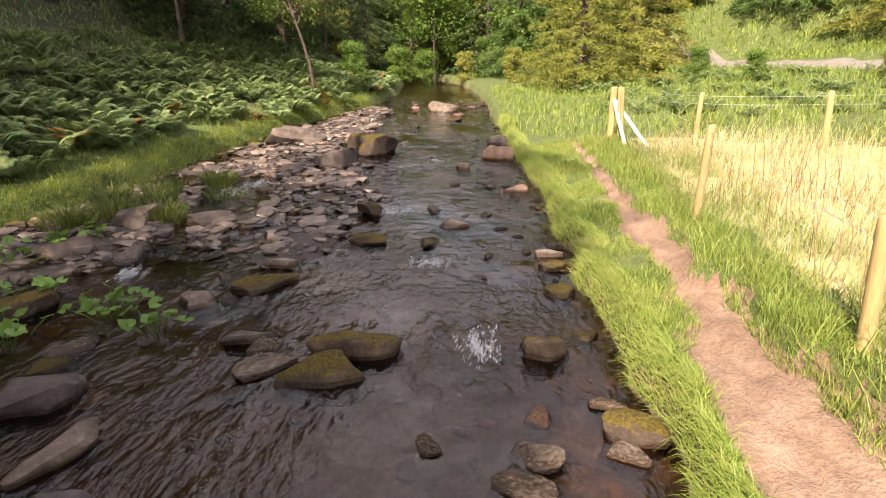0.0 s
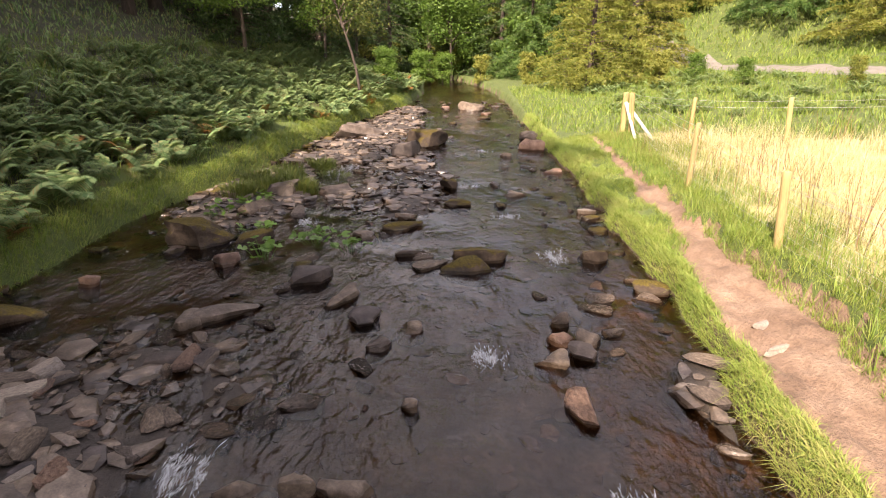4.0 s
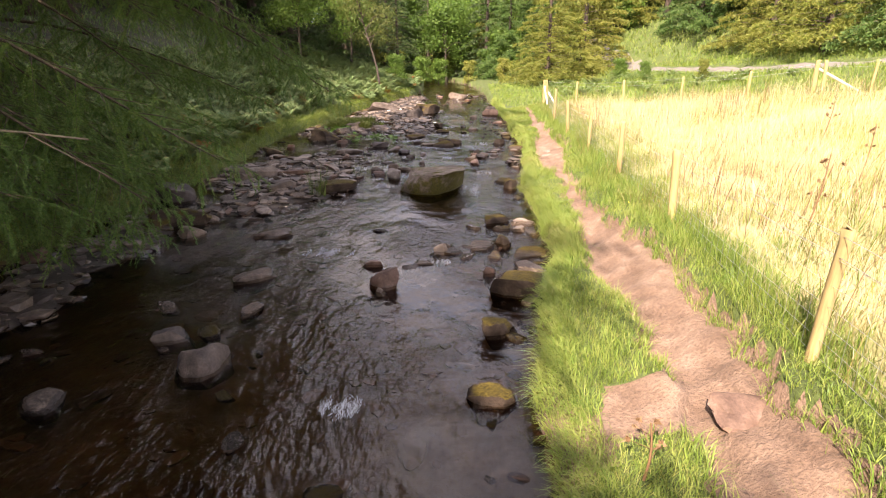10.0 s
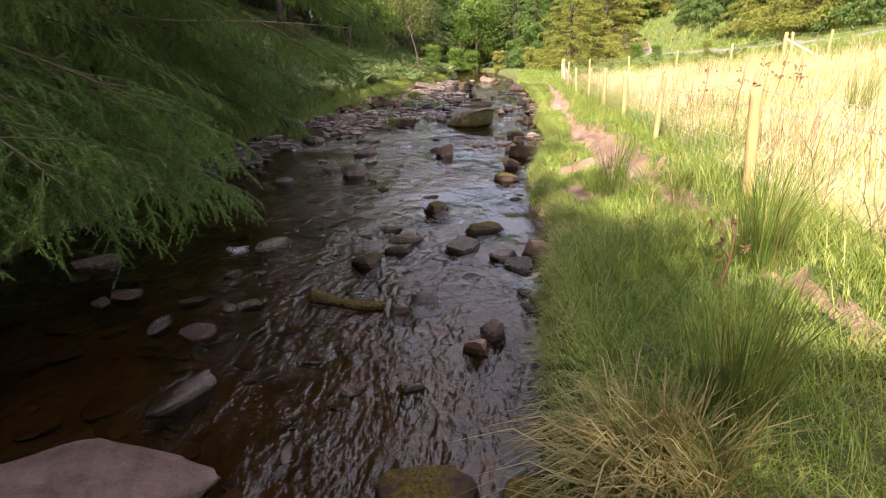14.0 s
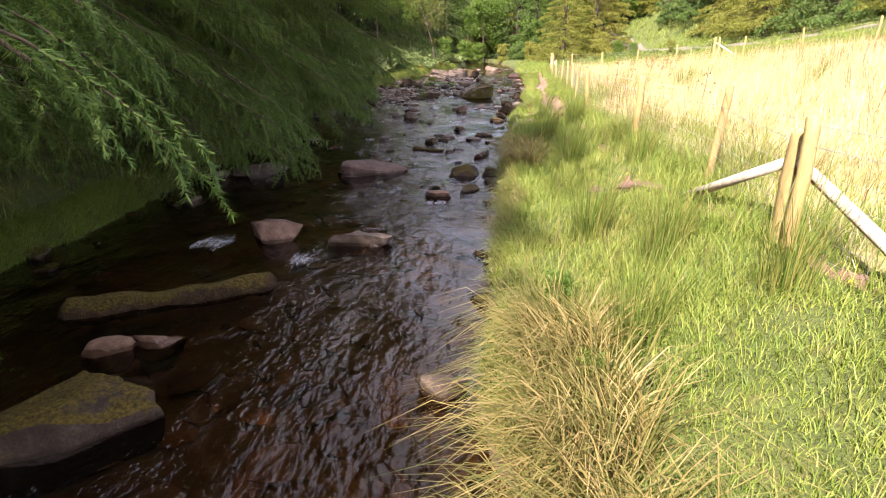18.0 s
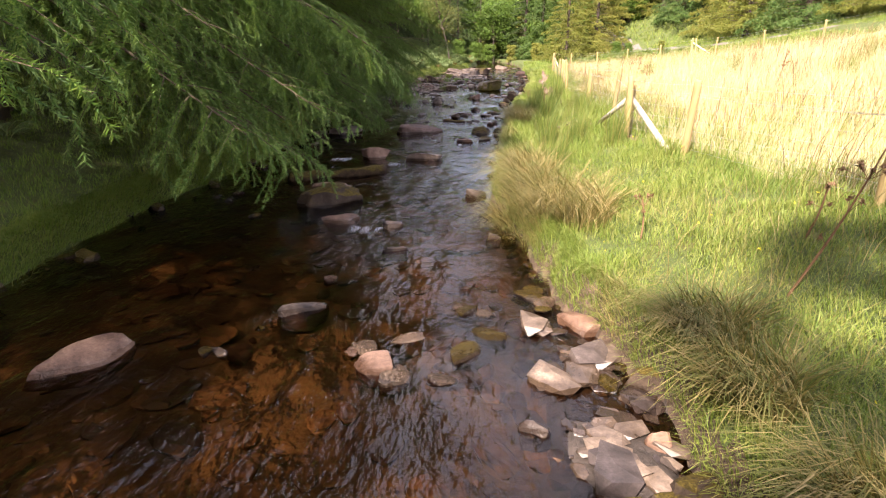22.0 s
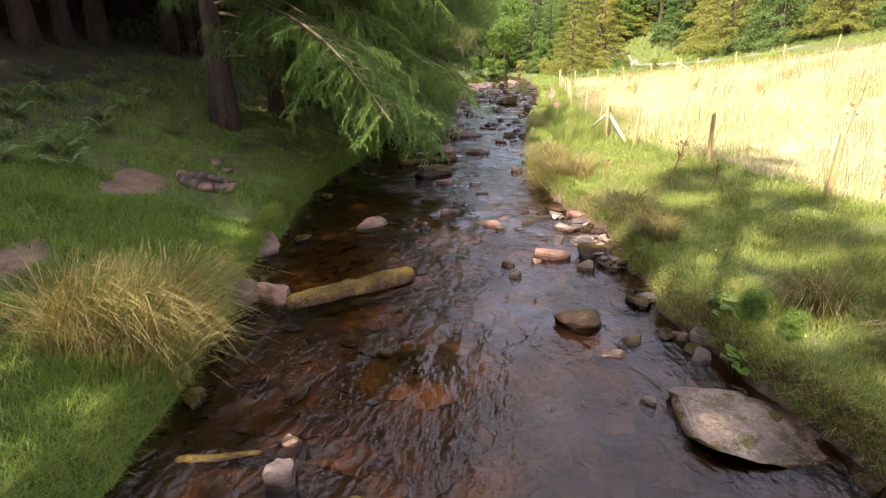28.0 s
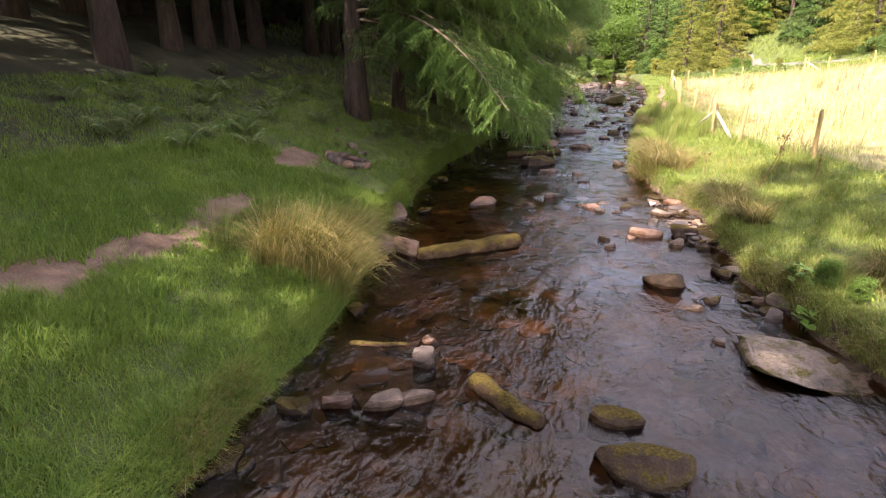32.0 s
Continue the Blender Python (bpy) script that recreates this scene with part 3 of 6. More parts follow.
def ground_kind(x, y):
    r, l = right_edge(y), left_edge(y)
    p = along(y, PATH_LINE)
    d = np.abs(x - p) + 0.10 * vnoise(x * 3, y * 3, 41) + 0.05 * vnoise(x * 9, y * 9, 42)
    wide = along(y, PATH_WIDTH)
    k = np.zeros(len(x), int)
    k[(x > l - 0.02) & (x < r + 0.03)] = 1
    k[(x > l) & (x < r) & (bar_mask(x, y) > 0.45)] = 3
    k[(x > r + 0.03) & (x < r + 0.17 + 0.08 * vnoise(y * 2.1, 7, 43)) & (y < 52)] = 7
    k[(d < wide) & (y > 9) & (y < 47)] = 2
    k[(x > -0.5) & (x < p) & (x > r) & (y > 22.8) & (y < 25.2) & (vnoise(x * 2.5, y * 2.5, 44) > -0.35)] = 2
    trail = np.abs(x - along(y, TRAIL_LINE)) + 0.12 * vnoise(x * 1.7, y * 1.7, 45)
    k[(trail + 0.12 * vnoise(x * 5, y * 5, 46) < 0.30) & (vnoise(x * 0.9, y * 0.9, 49) > -0.15) & (y < 6.5) & (x < l)] = 2
    k[(x < l - 1.2) & (y > 24)] = 4
    k[(x < l - 4.5)] = 4
    k[(0.6 * x + 0.8 * y > 60) & (x > 3)] = 0
    k[(x > along(y, FENCE_LINE) + 0.2 + 0.2 * vnoise(x * 2, y * 2, 47)) & (y < 46.5 - (x - 2.4) * 0.83 + 0.5) & (x < 36)] = 6
    k[(np.abs(x - along(y, TRACK_LINE)) < 0.75) & (y > 43) & (y < 76)] = 5
    return k


ground = grid_object("ground", xs, ys, land, [M_TURF, M_BED, M_EARTH, M_SHINGLE, M_BRACKEN_FLOOR, M_GRIT, M_THATCH, M_BANK], ground_kind)
tagged(ground, "grassy valley floor with a stony stream bed and a trodden path", "ground", kind="structure")


def water_height(x, y):
    fast = smooth(0.5 + vnoise(x * 0.5, y * 0.45, 51))
    rip = 0.014 * vnoise(x * 3.1, y * 2.2, 52) + 0.010 * vnoise(x * 6.5, y * 4.2, 53) + 0.006 * vnoise(x * 11, y * 8, 54)
    return water_z(y) + rip * (0.35 + fast)


us = np.linspace(0, 1, 78)
wy = np.arange(-14, 78, 0.1)
WY = np.repeat(wy[:, None], len(us), 1)
WX = left_edge(wy)[:, None] - 0.25 + us[None] * (right_edge(wy) - left_edge(wy) + 0.5)[:, None]
wv = np.stack([WX, WY, water_height(WX, WY)], -1).reshape(-1, 3)
wi = (np.arange(len(wy) - 1)[:, None] * len(us) + np.arange(len(us) - 1)[None]).ravel()
water = new("water", mesh_of("water", wv, np.stack([wi, wi + 1, wi + len(us) + 1, wi + len(us)], 1), [M_WATER]))
tagged(water, "shallow peaty stream running over brown stones", "water", kind="structure")

# ---- trees ----
def needles_mesh(name, p0, p1, per, length, width, material, seed, spread=0.9, droop=0.0, forward=0.5):
    """Needles in a brush round many twigs, one thin triangle each. p0, p1: the ends of the twigs."""
    g = np.random.default_rng(seed)
    n = len(p0)
    t = np.tile(np.linspace(0.04, 1.0, per), n) + g.uniform(-0.02, 0.02, n * per)
    a, b = np.repeat(p0, per, 0), np.repeat(p1, per, 0)
    ax = b - a
    ax /= np.linalg.norm(ax, axis=1)[:, None] + 1e-9
    base = a + (b - a) * t[:, None]
    d = g.normal(size=(n * per, 3)) * spread + ax * forward
    d[:, 2] -= droop
    d /= np.linalg.norm(d, axis=1)[:, None] + 1e-9
    side = np.cross(d, g.normal(size=(n * per, 3)))
    side /= np.linalg.norm(side, axis=1)[:, None] + 1e-9
    L = (length * g.uniform(0.6, 1.25, n * per))[:, None]
    v = np.stack([base - side * width / 2, base + side * width / 2, base + d * L], 1).reshape(-1, 3)
    return mesh_of(name, v, np.arange(len(v)).reshape(-1, 3), [material])


def conifer_frame(seed, height, crown_from, reach, limbs, twigs, hang, trunk_r, lift=0.1, up=0.0, heavy=1.0, bias=None, low=1.3, stout=0.16):
    """Trunk, limbs and twig ends of a conifer standing at the origin; with a bias most limbs reach to that side."""
    g = np.random.default_rng(seed)
    hs = np.linspace(0, 1, 12)
    bend = np.stack([np.sin(hs * 2.2 + seed) * 0.12, np.cos(hs * 1.7 + seed) * 0.12, np.zeros(12)], 1) * hs[:, None]
    trunk = np.stack([0 * hs, 0 * hs, hs * height - 0.3], 1) + bend * height * 0.1
    radii = trunk_r * (1 - hs * 0.93) * (1 + 0.35 * np.exp(-hs * 30))
    boughs, P0, P1 = [], [], []
    for i in range(limbs):
        u = (i + g.uniform(0, 1)) / limbs
        z = crown_from + (height - crown_from) * u ** low
        a = i * 2.399 + g.uniform(-0.4, 0.4)
        r = reach * (1 - u) ** 0.75 * g.uniform(0.7, 1.1) + 0.25
        if bias is not None:
            if g.uniform() < 0.6:
                a = bias + g.normal(0, 0.75)
            r *= 1 + 0.38 * np.cos(a - bias)
        s = np.linspace(0, 1, 7)
        way = np.array([np.cos(a), np.sin(a), 0])
        side = np.array([-np.sin(a), np.cos(a), 0])
        sag = (lift * s - heavy * 0.30 * s ** 2 + up * s ** 3) * r
        pts = way * (r * s)[:, None] + np.array([0, 0, 1.0]) * (z + sag)[:, None] + side * (np.sin(s * 3 + i) * 0.06 * r)[:, None]
        boughs.append((pts, 0.006 + trunk_r * stout * (1 - u * 0.7) * (1 - s * 0.93), 5))
        m = max(4, int(twigs * (r / reach) ** 0.8))
        ts = np.sqrt(g.uniform(0.03, 1, m))
        c = np.stack([np.interp(ts, s, pts[:, k]) for k in range(3)], 1)
        sgn = np.where(g.uniform(size=m) < 0.5, -1, 1)
        ln = r * 0.30 * (1.15 - ts) + 0.18 + g.uniform(0, 0.15, m)
        e = c + (side * (sgn * ln * g.uniform(0.3, 1.0, m))[:, None]) + way * (ln * g.uniform(0.1, 0.8, m))[:, None]
        e[:, 2] -= hang * ln * g.uniform(0.0, 1.1, m)
        P0.append(c)
        P1.append(e)
        P0.append(pts[1:-1])
        P1.append(pts[2:])
    return trunk, radii, boughs, np.vstack(P0), np.vstack(P1)


def conifer(kind, seed, height, crown_from, reach, limbs, twigs, per, length, width, hang, trunk_r, needles, fine=False, shade=False, **more):
    """Meshes of trunk, limbs and needles of one conifer."""
    trunk, radii, boughs, p0, p1 = conifer_frame(seed, height, crown_from, reach, limbs, twigs, hang, trunk_r, **more)
    tm = tubes_mesh(kind + "_trunk", [(trunk, radii, 12)], M_BARK)
    if fine:
        g = np.random.default_rng(seed + 5)
        q0, q1 = [], []
        low_part = p0[:, 2] < 6.5
        for k in range(4):
            pick = low_part if k > 0 else np.ones(len(p0), bool)
            a0, a1 = p0[pick], p1[pick]
            t = g.uniform(0.1, 1.0, len(a0))[:, None]
            c = a0 + (a1 - a0) * t
            ln = 0.18 + 0.40 * g.uniform(size=len(a0)) ** 1.5
            along_bough = (a1 - a0) / (np.linalg.norm(a1 - a0, axis=1)[:, None] + 1e-6)
            e = c + g.normal(size=(len(a0), 3)) * (ln * 0.26)[:, None] + along_bough * (ln * 0.45)[:, None]
            e[:, 2] -= ln * g.uniform(0.45, 1.0, len(a0))
            q0.append(c)
            q1.append(e)
        twig = [(np.stack([a, (a + b) / 2, b]), np.array([0.004, 0.003, 0.0015]), 3) for a, b in zip(p0[::2], p1[::2])]
        p0, p1 = np.vstack([p0] + q0), np.vstack([p1] + q1)
        lm = tubes_mesh(kind + "_limbs", boughs + twig, M_TWIG)
    else:
        lm = tubes_mesh(kind + "_limbs", boughs, M_TWIG)
    nm = needles_mesh(kind + "_needles", p0, p1, per, length, width, needles, seed + 9)
    # coarse extra needles high in the crown, added only to cast denser shade
    if shade:
        high = p0[:, 2] > 6.0
        return tm, lm, nm, needles_mesh(kind + "_top", p0[high], p1[high], 10, 0.22, 0.05, needles, seed + 11)
    return tm, lm, nm


def plant_tree(meshes, x, y, turn, size, label, name="conifer", category="tree", group="", names=("trunk", "branchwork", "crown", "top"), sink=0.0):
    e = new(name)
    for me, nm in zip(meshes, names):
        ob = new(nm, me)
        ob.parent = e
        if nm not in ("trunk", "stalk"):
            tagged(ob, kind="stuff")
    e.matrix_world = Matrix.Translation((x, y, float(land(x, y)) - sink)) @ Matrix.Rotation(radians(turn), 4, 'Z') @ Matrix.Scale(size, 4)
    return tagged(e, label, category, group)


LARCH_NEAR = [conifer("larch", 3, 16, 4.8, 4.4, 90, 42, 24, 0.06, 0.013, 0.6, 0.36, G_LARCH, True, True, lift=0.14, heavy=1.6, up=0.14, bias=-0.25, low=1.3, stout=0.05),
              conifer("larch", 8, 16, 3.8, 3.8, 90, 38, 24, 0.055, 0.013, 0.7, 0.24, G_LARCH, True, lift=0.10, heavy=1.4, up=0.16, bias=0.0, low=1.3, stout=0.06)]
SPRUCE = [conifer("spruce", 21, 18, 3.2, 3.4, 100, 18, 10, 0.24, 0.05, 0.6, 0.24, G_SPRUCE, heavy=1.1, low=1.4),
          conifer("spruce", 22, 20, 2.4, 3.7, 110, 18, 10, 0.26, 0.05, 0.5, 0.28, G_SPRUCE, heavy=1.0, low=1.4)]
LARCH_FAR = [conifer("larch", 31, 15, 0.4, 4.4, 130, 40, 13, 0.20, 0.05, 0.7, 0.22, G_LARCH_SUN, lift=0.25, heavy=0.9, low=1.7),
             conifer("larch", 32, 14, 0.4, 4.0, 120, 40, 13, 0.20, 0.05, 0.9, 0.20, G_LARCH, lift=0.15, heavy=1.0, low=1.7)]


def leafy(kind, seed, height, trunk_r, lobes, leaves, leaf, material, lean=(0, 0), bare=0.35):
    """Meshes of trunk, limbs and leaves of a broadleaved tree or shrub."""
    g = np.random.default_rng(seed)
    s = np.linspace(0, 1, 9)
    trunk = np.stack([lean[0] * s ** 1.5 + 0.06 * np.sin(s * 7), lean[1] * s ** 1.5 + 0.06 * np.cos(s * 6), s * height * 0.8 - 0.15], 1)
    tm = tubes_mesh(kind + "_trunk", [(trunk, trunk_r * (1 - 0.8 * s), 9)], M_BARK)
    limbs, C = [], []
    for i in range(lobes):
        u = g.uniform(bare, 1)
        o = np.array([np.interp(u, s, trunk[:, k]) for k in range(3)])
        a = i * 2.399
        out = height * 0.28 * g.uniform(0.4, 1.0) * (1.1 - 0.5 * u)
        c = o + np.array([np.cos(a) * out, np.sin(a) * out, height * 0.16 * g.uniform(0.2, 1)])
        mid = (o + c) / 2 + np.array([0, 0, 0.05 * height])
        limbs.append((np.stack([o, mid, c]), np.array([0.4, 0.22, 0.08]) * trunk_r, 5))
        C.append(c)
    C = np.array(C)
    lm = tubes_mesh(kind + "_limbs", limbs, M_BARK)
    pick = g.integers(0, lobes, leaves)
    d = g.normal(size=(leaves, 3))
    d /= np.linalg.norm(d, axis=1)[:, None]
    rad = height * 0.14 * g.uniform(0.6, 1.4, lobes)[pick] * g.uniform(0.15, 1, leaves) ** 0.5
    c = C[pick] + d * rad[:, None] * np.array([1.2, 1.2, 0.8])
    nrm = d + g.normal(size=(leaves, 3)) * 0.7 + np.array([0, 0, 0.6])
    nrm /= np.linalg.norm(nrm, axis=1)[:, None]
    u1 = np.cross(nrm, g.normal(size=(leaves, 3)))
    u1 /= np.linalg.norm(u1, axis=1)[:, None]
    u2 = np.cross(nrm, u1)
    L = (leaf * g.uniform(0.6, 1.3, leaves))[:, None]
    v = np.stack([c - u1 * L, c - u2 * L * 0.5 + nrm * L * 0.15, c + u1 * L, c + u2 * L * 0.5 + nrm * L * 0.15], 1).reshape(-1, 3)
    nm = mesh_of(kind + "_leaves", v, np.arange(len(v)).reshape(-1, 4), [material])
    return tm, lm, nm


SPRUCE_LOW = conifer("spruce", 25, 17, 0.4, 3.6, 90, 18, 9, 0.30, 0.075, 0.5, 0.25, G_SPRUCE, heavy=1.0, low=1.5)
BROAD = [leafy("ash", 41, 9, 0.16, 34, 15000, 0.10, G_LEAF), leafy("ash", 42, 11, 0.18, 40, 16000, 0.11, G_LEAF)]
SHRUB = [leafy("shrub", 45, 3.2, 0.05, 30, 7000, 0.06, G_LEAF, bare=0.05), leafy("shrub", 46, 2.6, 0.05, 26, 6000, 0.055, G_LARCH_SUN, bare=0.05)]
THIN = leafy("alder", 48, 6.8, 0.075, 26, 5200, 0.06, G_ALDER, (-1.3, 0.3), 0.45)


def bough_meshes(seed, span=5.0):
    """Wood and needles of one drooping larch bough that leaves the origin along +x: side shoots, each hung with short brush-like fingers."""
    g = np.random.default_rng(seed)
    s = np.linspace(0, 1, 16)
    main = np.stack([span * s, 0.16 * span * np.sin(s * 2.6 + seed) * s * 0.5, span * (0.16 * s - 0.40 * s ** 2 + 0.10 * s ** 3)], 1)
    wood, P0, P1 = [(main, 0.006 + 0.032 * (1 - s) ** 1.2, 6)], [], []

    def brush(points):
        P0.append(points[:-1])
        P1.append(points[1:])

    brush(main[6:])
    sign, t = 1, 0.26
    while t < 0.985:
        c = np.array([np.interp(t, s, main[:, k]) for k in range(3)])
        ln = span * (0.07 + 0.15 * math.sin(math.pi * min(1.0, 1.12 - t))) * g.uniform(0.55, 1.2)
        out = np.array([g.uniform(0.45, 1.0), sign * g.uniform(0.55, 1.0), g.uniform(-0.25, 0.15)])
        out /= np.linalg.norm(out)
        q = np.linspace(0, 1, 6)
        shoot = c + out * (ln * q)[:, None] + np.array([0, 0, -1.0]) * (ln * g.uniform(0.15, 0.5) * q ** 1.8)[:, None]
        wood.append((shoot, 0.0055 * (1 - 0.75 * q), 4))
        brush(shoot[1:])
        across = np.array([-out[1], out[0], 0])
        for u in np.arange(0.12, 1.0, 0.085 / ln):
            f = np.array([np.interp(u, q, shoot[:, k]) for k in range(3)])
            fl = g.uniform(0.10, 0.30) * (1.15 - 0.6 * u)
            way = out * g.uniform(0.2, 0.7) + across * g.choice((-1, 1)) * g.uniform(0.2, 0.8) - np.array([0, 0, g.uniform(0.2, 1.1)])
            way /= np.linalg.norm(way)
            z = np.linspace(0, 1, 4)
            brush(f + way * (fl * z)[:, None] - np.array([0, 0, 1.0]) * (fl * 0.35 * z ** 2)[:, None])
        sign, t = -sign, t + g.uniform(0.014, 0.03)
    a, b = np.vstack(P0), np.vstack(P1)
    n = np.maximum(3, (np.linalg.norm(b - a, axis=1) * 430).astype(int))
    base, axis = np.repeat(a, n, 0), np.repeat(b - a, n, 0)
    m = len(base)
    base = base + axis * g.uniform(0, 1, m)[:, None]
    axis /= np.linalg.norm(axis, axis=1)[:, None] + 1e-9
    d = g.normal(size=(m, 3))
    d -= axis * (d * axis).sum(1)[:, None]
    d = d / (np.linalg.norm(d, axis=1)[:, None] + 1e-9) + axis * g.uniform(0.3, 1.1, m)[:, None]
    d /= np.linalg.norm(d, axis=1)[:, None]
    w = np.cross(d, axis)
    w /= np.linalg.norm(w, axis=1)[:, None] + 1e-9
    L = g.uniform(0.022, 0.042, m)[:, None]
    v = np.stack([base - w * 0.0033, base + w * 0.0033, base + d * L], 1).reshape(-1, 3)
    return tubes_mesh("bough", wood, M_TWIG), mesh_of("needle_spray", v, np.arange(len(v)).reshape(-1, 3), [G_SPRAY])


BOUGHS = [bough_meshes(1500 + i) for i in range(7)]
bough_count = [0]


def hang_bough(tree, root, tip):
    """A bough of a tree from a point on its trunk to a tip in the world."""
    wood, spray = BOUGHS[bough_count[0] % 7]
    bough_count[0] += 1
    own = Vector((5.0, 0.08 * 5.0 * math.sin(2.6 + 1500 + (bough_count[0] - 1) % 7), -0.7))
    to = Vector(tip) - Vector(root)
    size = to.length / own.length
    yaw = math.atan2(to.y, to.x) - math.atan2(own.y, own.x)
    pitch = math.atan2(own.z, own.xy.length) - math.atan2(to.z, to.xy.length)
    m = Matrix.Translation(root) @ Matrix.Rotation(yaw, 4, 'Z') @ Matrix.Rotation(pitch, 4, 'Y') @ Matrix.Scale(size, 4)
    b, n = new("bough", wood), new("needle_spray", spray)
    b.parent, n.parent = tree, b
    b.matrix_basis = tree.matrix_basis.inverted() @ m
    tagged(b, kind="stuff"), tagged(n, kind="stuff")


# larches on the stream bank, their boughs hanging over the water
g = np.random.default_rng(1700)
larches = []
for x, y, turn, size, k, n in ((-8.8, 11.3, 12, 0.95, 0, 26), (-8.6, 14.0, -14, 0.95, 1, 18), (-8.6, 17.2, -10, 0.95, 1, 18), (-8.9, 20.5, 8, 1.0, 1, 18), (-9.4, 24.2, -6, 1.35, 1, 18), (-9.7, 28.0, 15, 1.4, 1, 14), (-10.2, 31.6, -12, 1.4, 1, 10)):
    tree = plant_tree(LARCH_NEAR[k], x, y, turn, size, "larch with drooping green boughs over the stream", "larch", group="larches on the stream bank", sink=0.1)
    larches.append(tree)
    z = float(land(x, y))
    for i in range(n):
        a = g.uniform(-0.75, 1.2) if k == 0 else g.uniform(-1.35, 1.05)
        up = (3.6 if k == 0 else 2.2) + 5.0 * (i + g.uniform()) / n
        r = g.uniform(3.6, 6.2) * (1.12 if k == 0 else 1.0) * (1.0 - 0.05 * up)
        tx, ty = x + r * math.cos(a), y + r * math.sin(a)
        low = float(max(land(tx, ty), water_z(ty))) + 0.5
        hang_bough(tree, (x, y, z + up), (tx, ty, max(low, z + up - g.uniform(0.5, 2.0))))
hang_bough(larches[0], (-8.8, 11.3, 4.9), (-2.7, 5.5, 2.45))
hang_bough(larches[0], (-8.8, 11.3, 5.4), (-1.95, 10.6, 2.75))
hang_bough(larches[0], (-8.8, 11.3, 4.4), (-3.1, 10.2, 1.95))
hang_bough(larches[0], (-8.8, 11.3, 4.2), (-2.8, 9.7, 1.6))
hang_bough(larches[0], (-8.8, 11.3, 4.7), (-2.6, 10.0, 2.1))
for i in range(30):
    tree, rx, ry = (larches[0], -8.8, 11.3) if i % 3 else (larches[1], -8.6, 14.0)
    ty = ry - 3.4 + 0.15 * i + g.uniform(-0.5, 0.5)
    tip = (g.uniform(-5.2, -2.8) - (0 if i % 3 else 1.0), ty, g.uniform(1.8, 4.4))
    hang_bough(tree, (rx, ry, tip[2] + g.uniform(1.2, 2.6)), tip)
for i in range(110):
    j = (0, 0, 1, 0, 2, 3, 1, 4, 2, 3)[i % 10]
    ry = (11.3, 14.0, 17.2, 20.5, 24.2)[j]
    rx = (-8.8, -8.6, -8.6, -8.9, -9.4)[j]
    up = g.uniform(4.5, 11.5)
    tip = (g.uniform(-5.0, -2.3) - 0.12 * max(0, ry - 14) - 0.12 * max(0, up - 8), ry + g.uniform(-3.6, 3.0), up)
    hang_bough(larches[j], (rx, ry, up + g.uniform(0.8, 2.2)), tip)
for i in range(44):
    tree, rx, ry = ((larches[1], -8.6, 14.0), (larches[2], -8.6, 17.2), (larches[3], -8.9, 20.5), (larches[4], -9.4, 24.2), (larches[5], -9.9, 28.0))[i % 5]
    ty = ry + g.uniform(-2.4, 2.0)
    tip = (g.uniform(-5.4, -3.9) - 0.06 * (ty - 14), ty, float(water_z(ty)) + g.uniform(0.5, 2.6))
    hang_bough(tree, (rx, ry, tip[2] + g.uniform(1.0, 2.6)), tip)
hang_bough(larches[0], (-8.8, 11.3, 4.9), (-2.9, 11.2, 2.5))
hang_bough(larches[0], (-8.8, 11.3, 5.6), (-2.8, 12.0, 3.0))
hang_bough(larches[5], (-9.7, 28.0, 5.2), (-3.85, 27.4, 2.9))
hang_bough(larches[5], (-9.7, 28.0, 4.9), (-4.4, 26.8, 2.5))
hang_bough(larches[6], (-10.2, 31.6, 6.4), (-3.6, 31.5, 3.55))
hang_bough(larches[6], (-10.2, 31.6, 6.9), (-4.1, 31.0, 4.1))
# high boughs out of view, added to throw shade on the upper stream
for i in range(39):
    j = 4 + i % 3
    rx, ry = ((-9.4, 24.2), (-9.7, 28.0), (-10.2, 31.6))[j - 4]
    up = g.uniform(9, 21)
    hang_bough(larches[j], (rx, ry, up + 1.5), (rx + g.uniform(2.4, 4.2), ry + g.uniform(-2.5, 2.5), up))
for i in range(26):
    j = 2 + i % 2
    ry, rx = (17.2, 20.5)[j - 2], (-8.6, -8.9)[j - 2]
    ty = ry + g.uniform(-1.6, 2.4)
    tip = (g.uniform(-5.3, -3.7), ty, float(water_z(ty)) + g.uniform(0.4, 1.3))
    hang_bough(larches[j], (rx, ry, tip[2] + g.uniform(1.3, 2.3)), tip)
q = np.linspace(0, 1, 22)
bare = np.stack([-9.4 + 6.5 * q, 24.2 - 0.2 * q + 0.12 * np.sin(q * 7), 4.3 - 1.25 * q + 0.45 * q ** 2 + 0.05 * np.sin(q * 9)], 1)
twigs = [(bare[k] + np.outer(np.linspace(0, 1, 4), (0.22, 0.30 * (-1) ** k, -0.10 - 0.1 * (k % 3))), np.linspace(0.005, 0.002, 4), 4) for k in range(8, 21, 2)]
branch = new("bare_branch", tubes_mesh("bare_branch", [(bare, 0.022 - 0.017 * q, 7)] + twigs, M_DEADTWIG))
branch.parent = larches[4]
branch.matrix_basis = larches[4].matrix_basis.inverted()
tagged(branch, "long bare grey-brown branch", kind="stuff")
plant_tree([LARCH_NEAR[0][0]], -9.15, 11.75, 70, 0.9, "second larch stem close beside its twin", "larch", names=("trunk",))

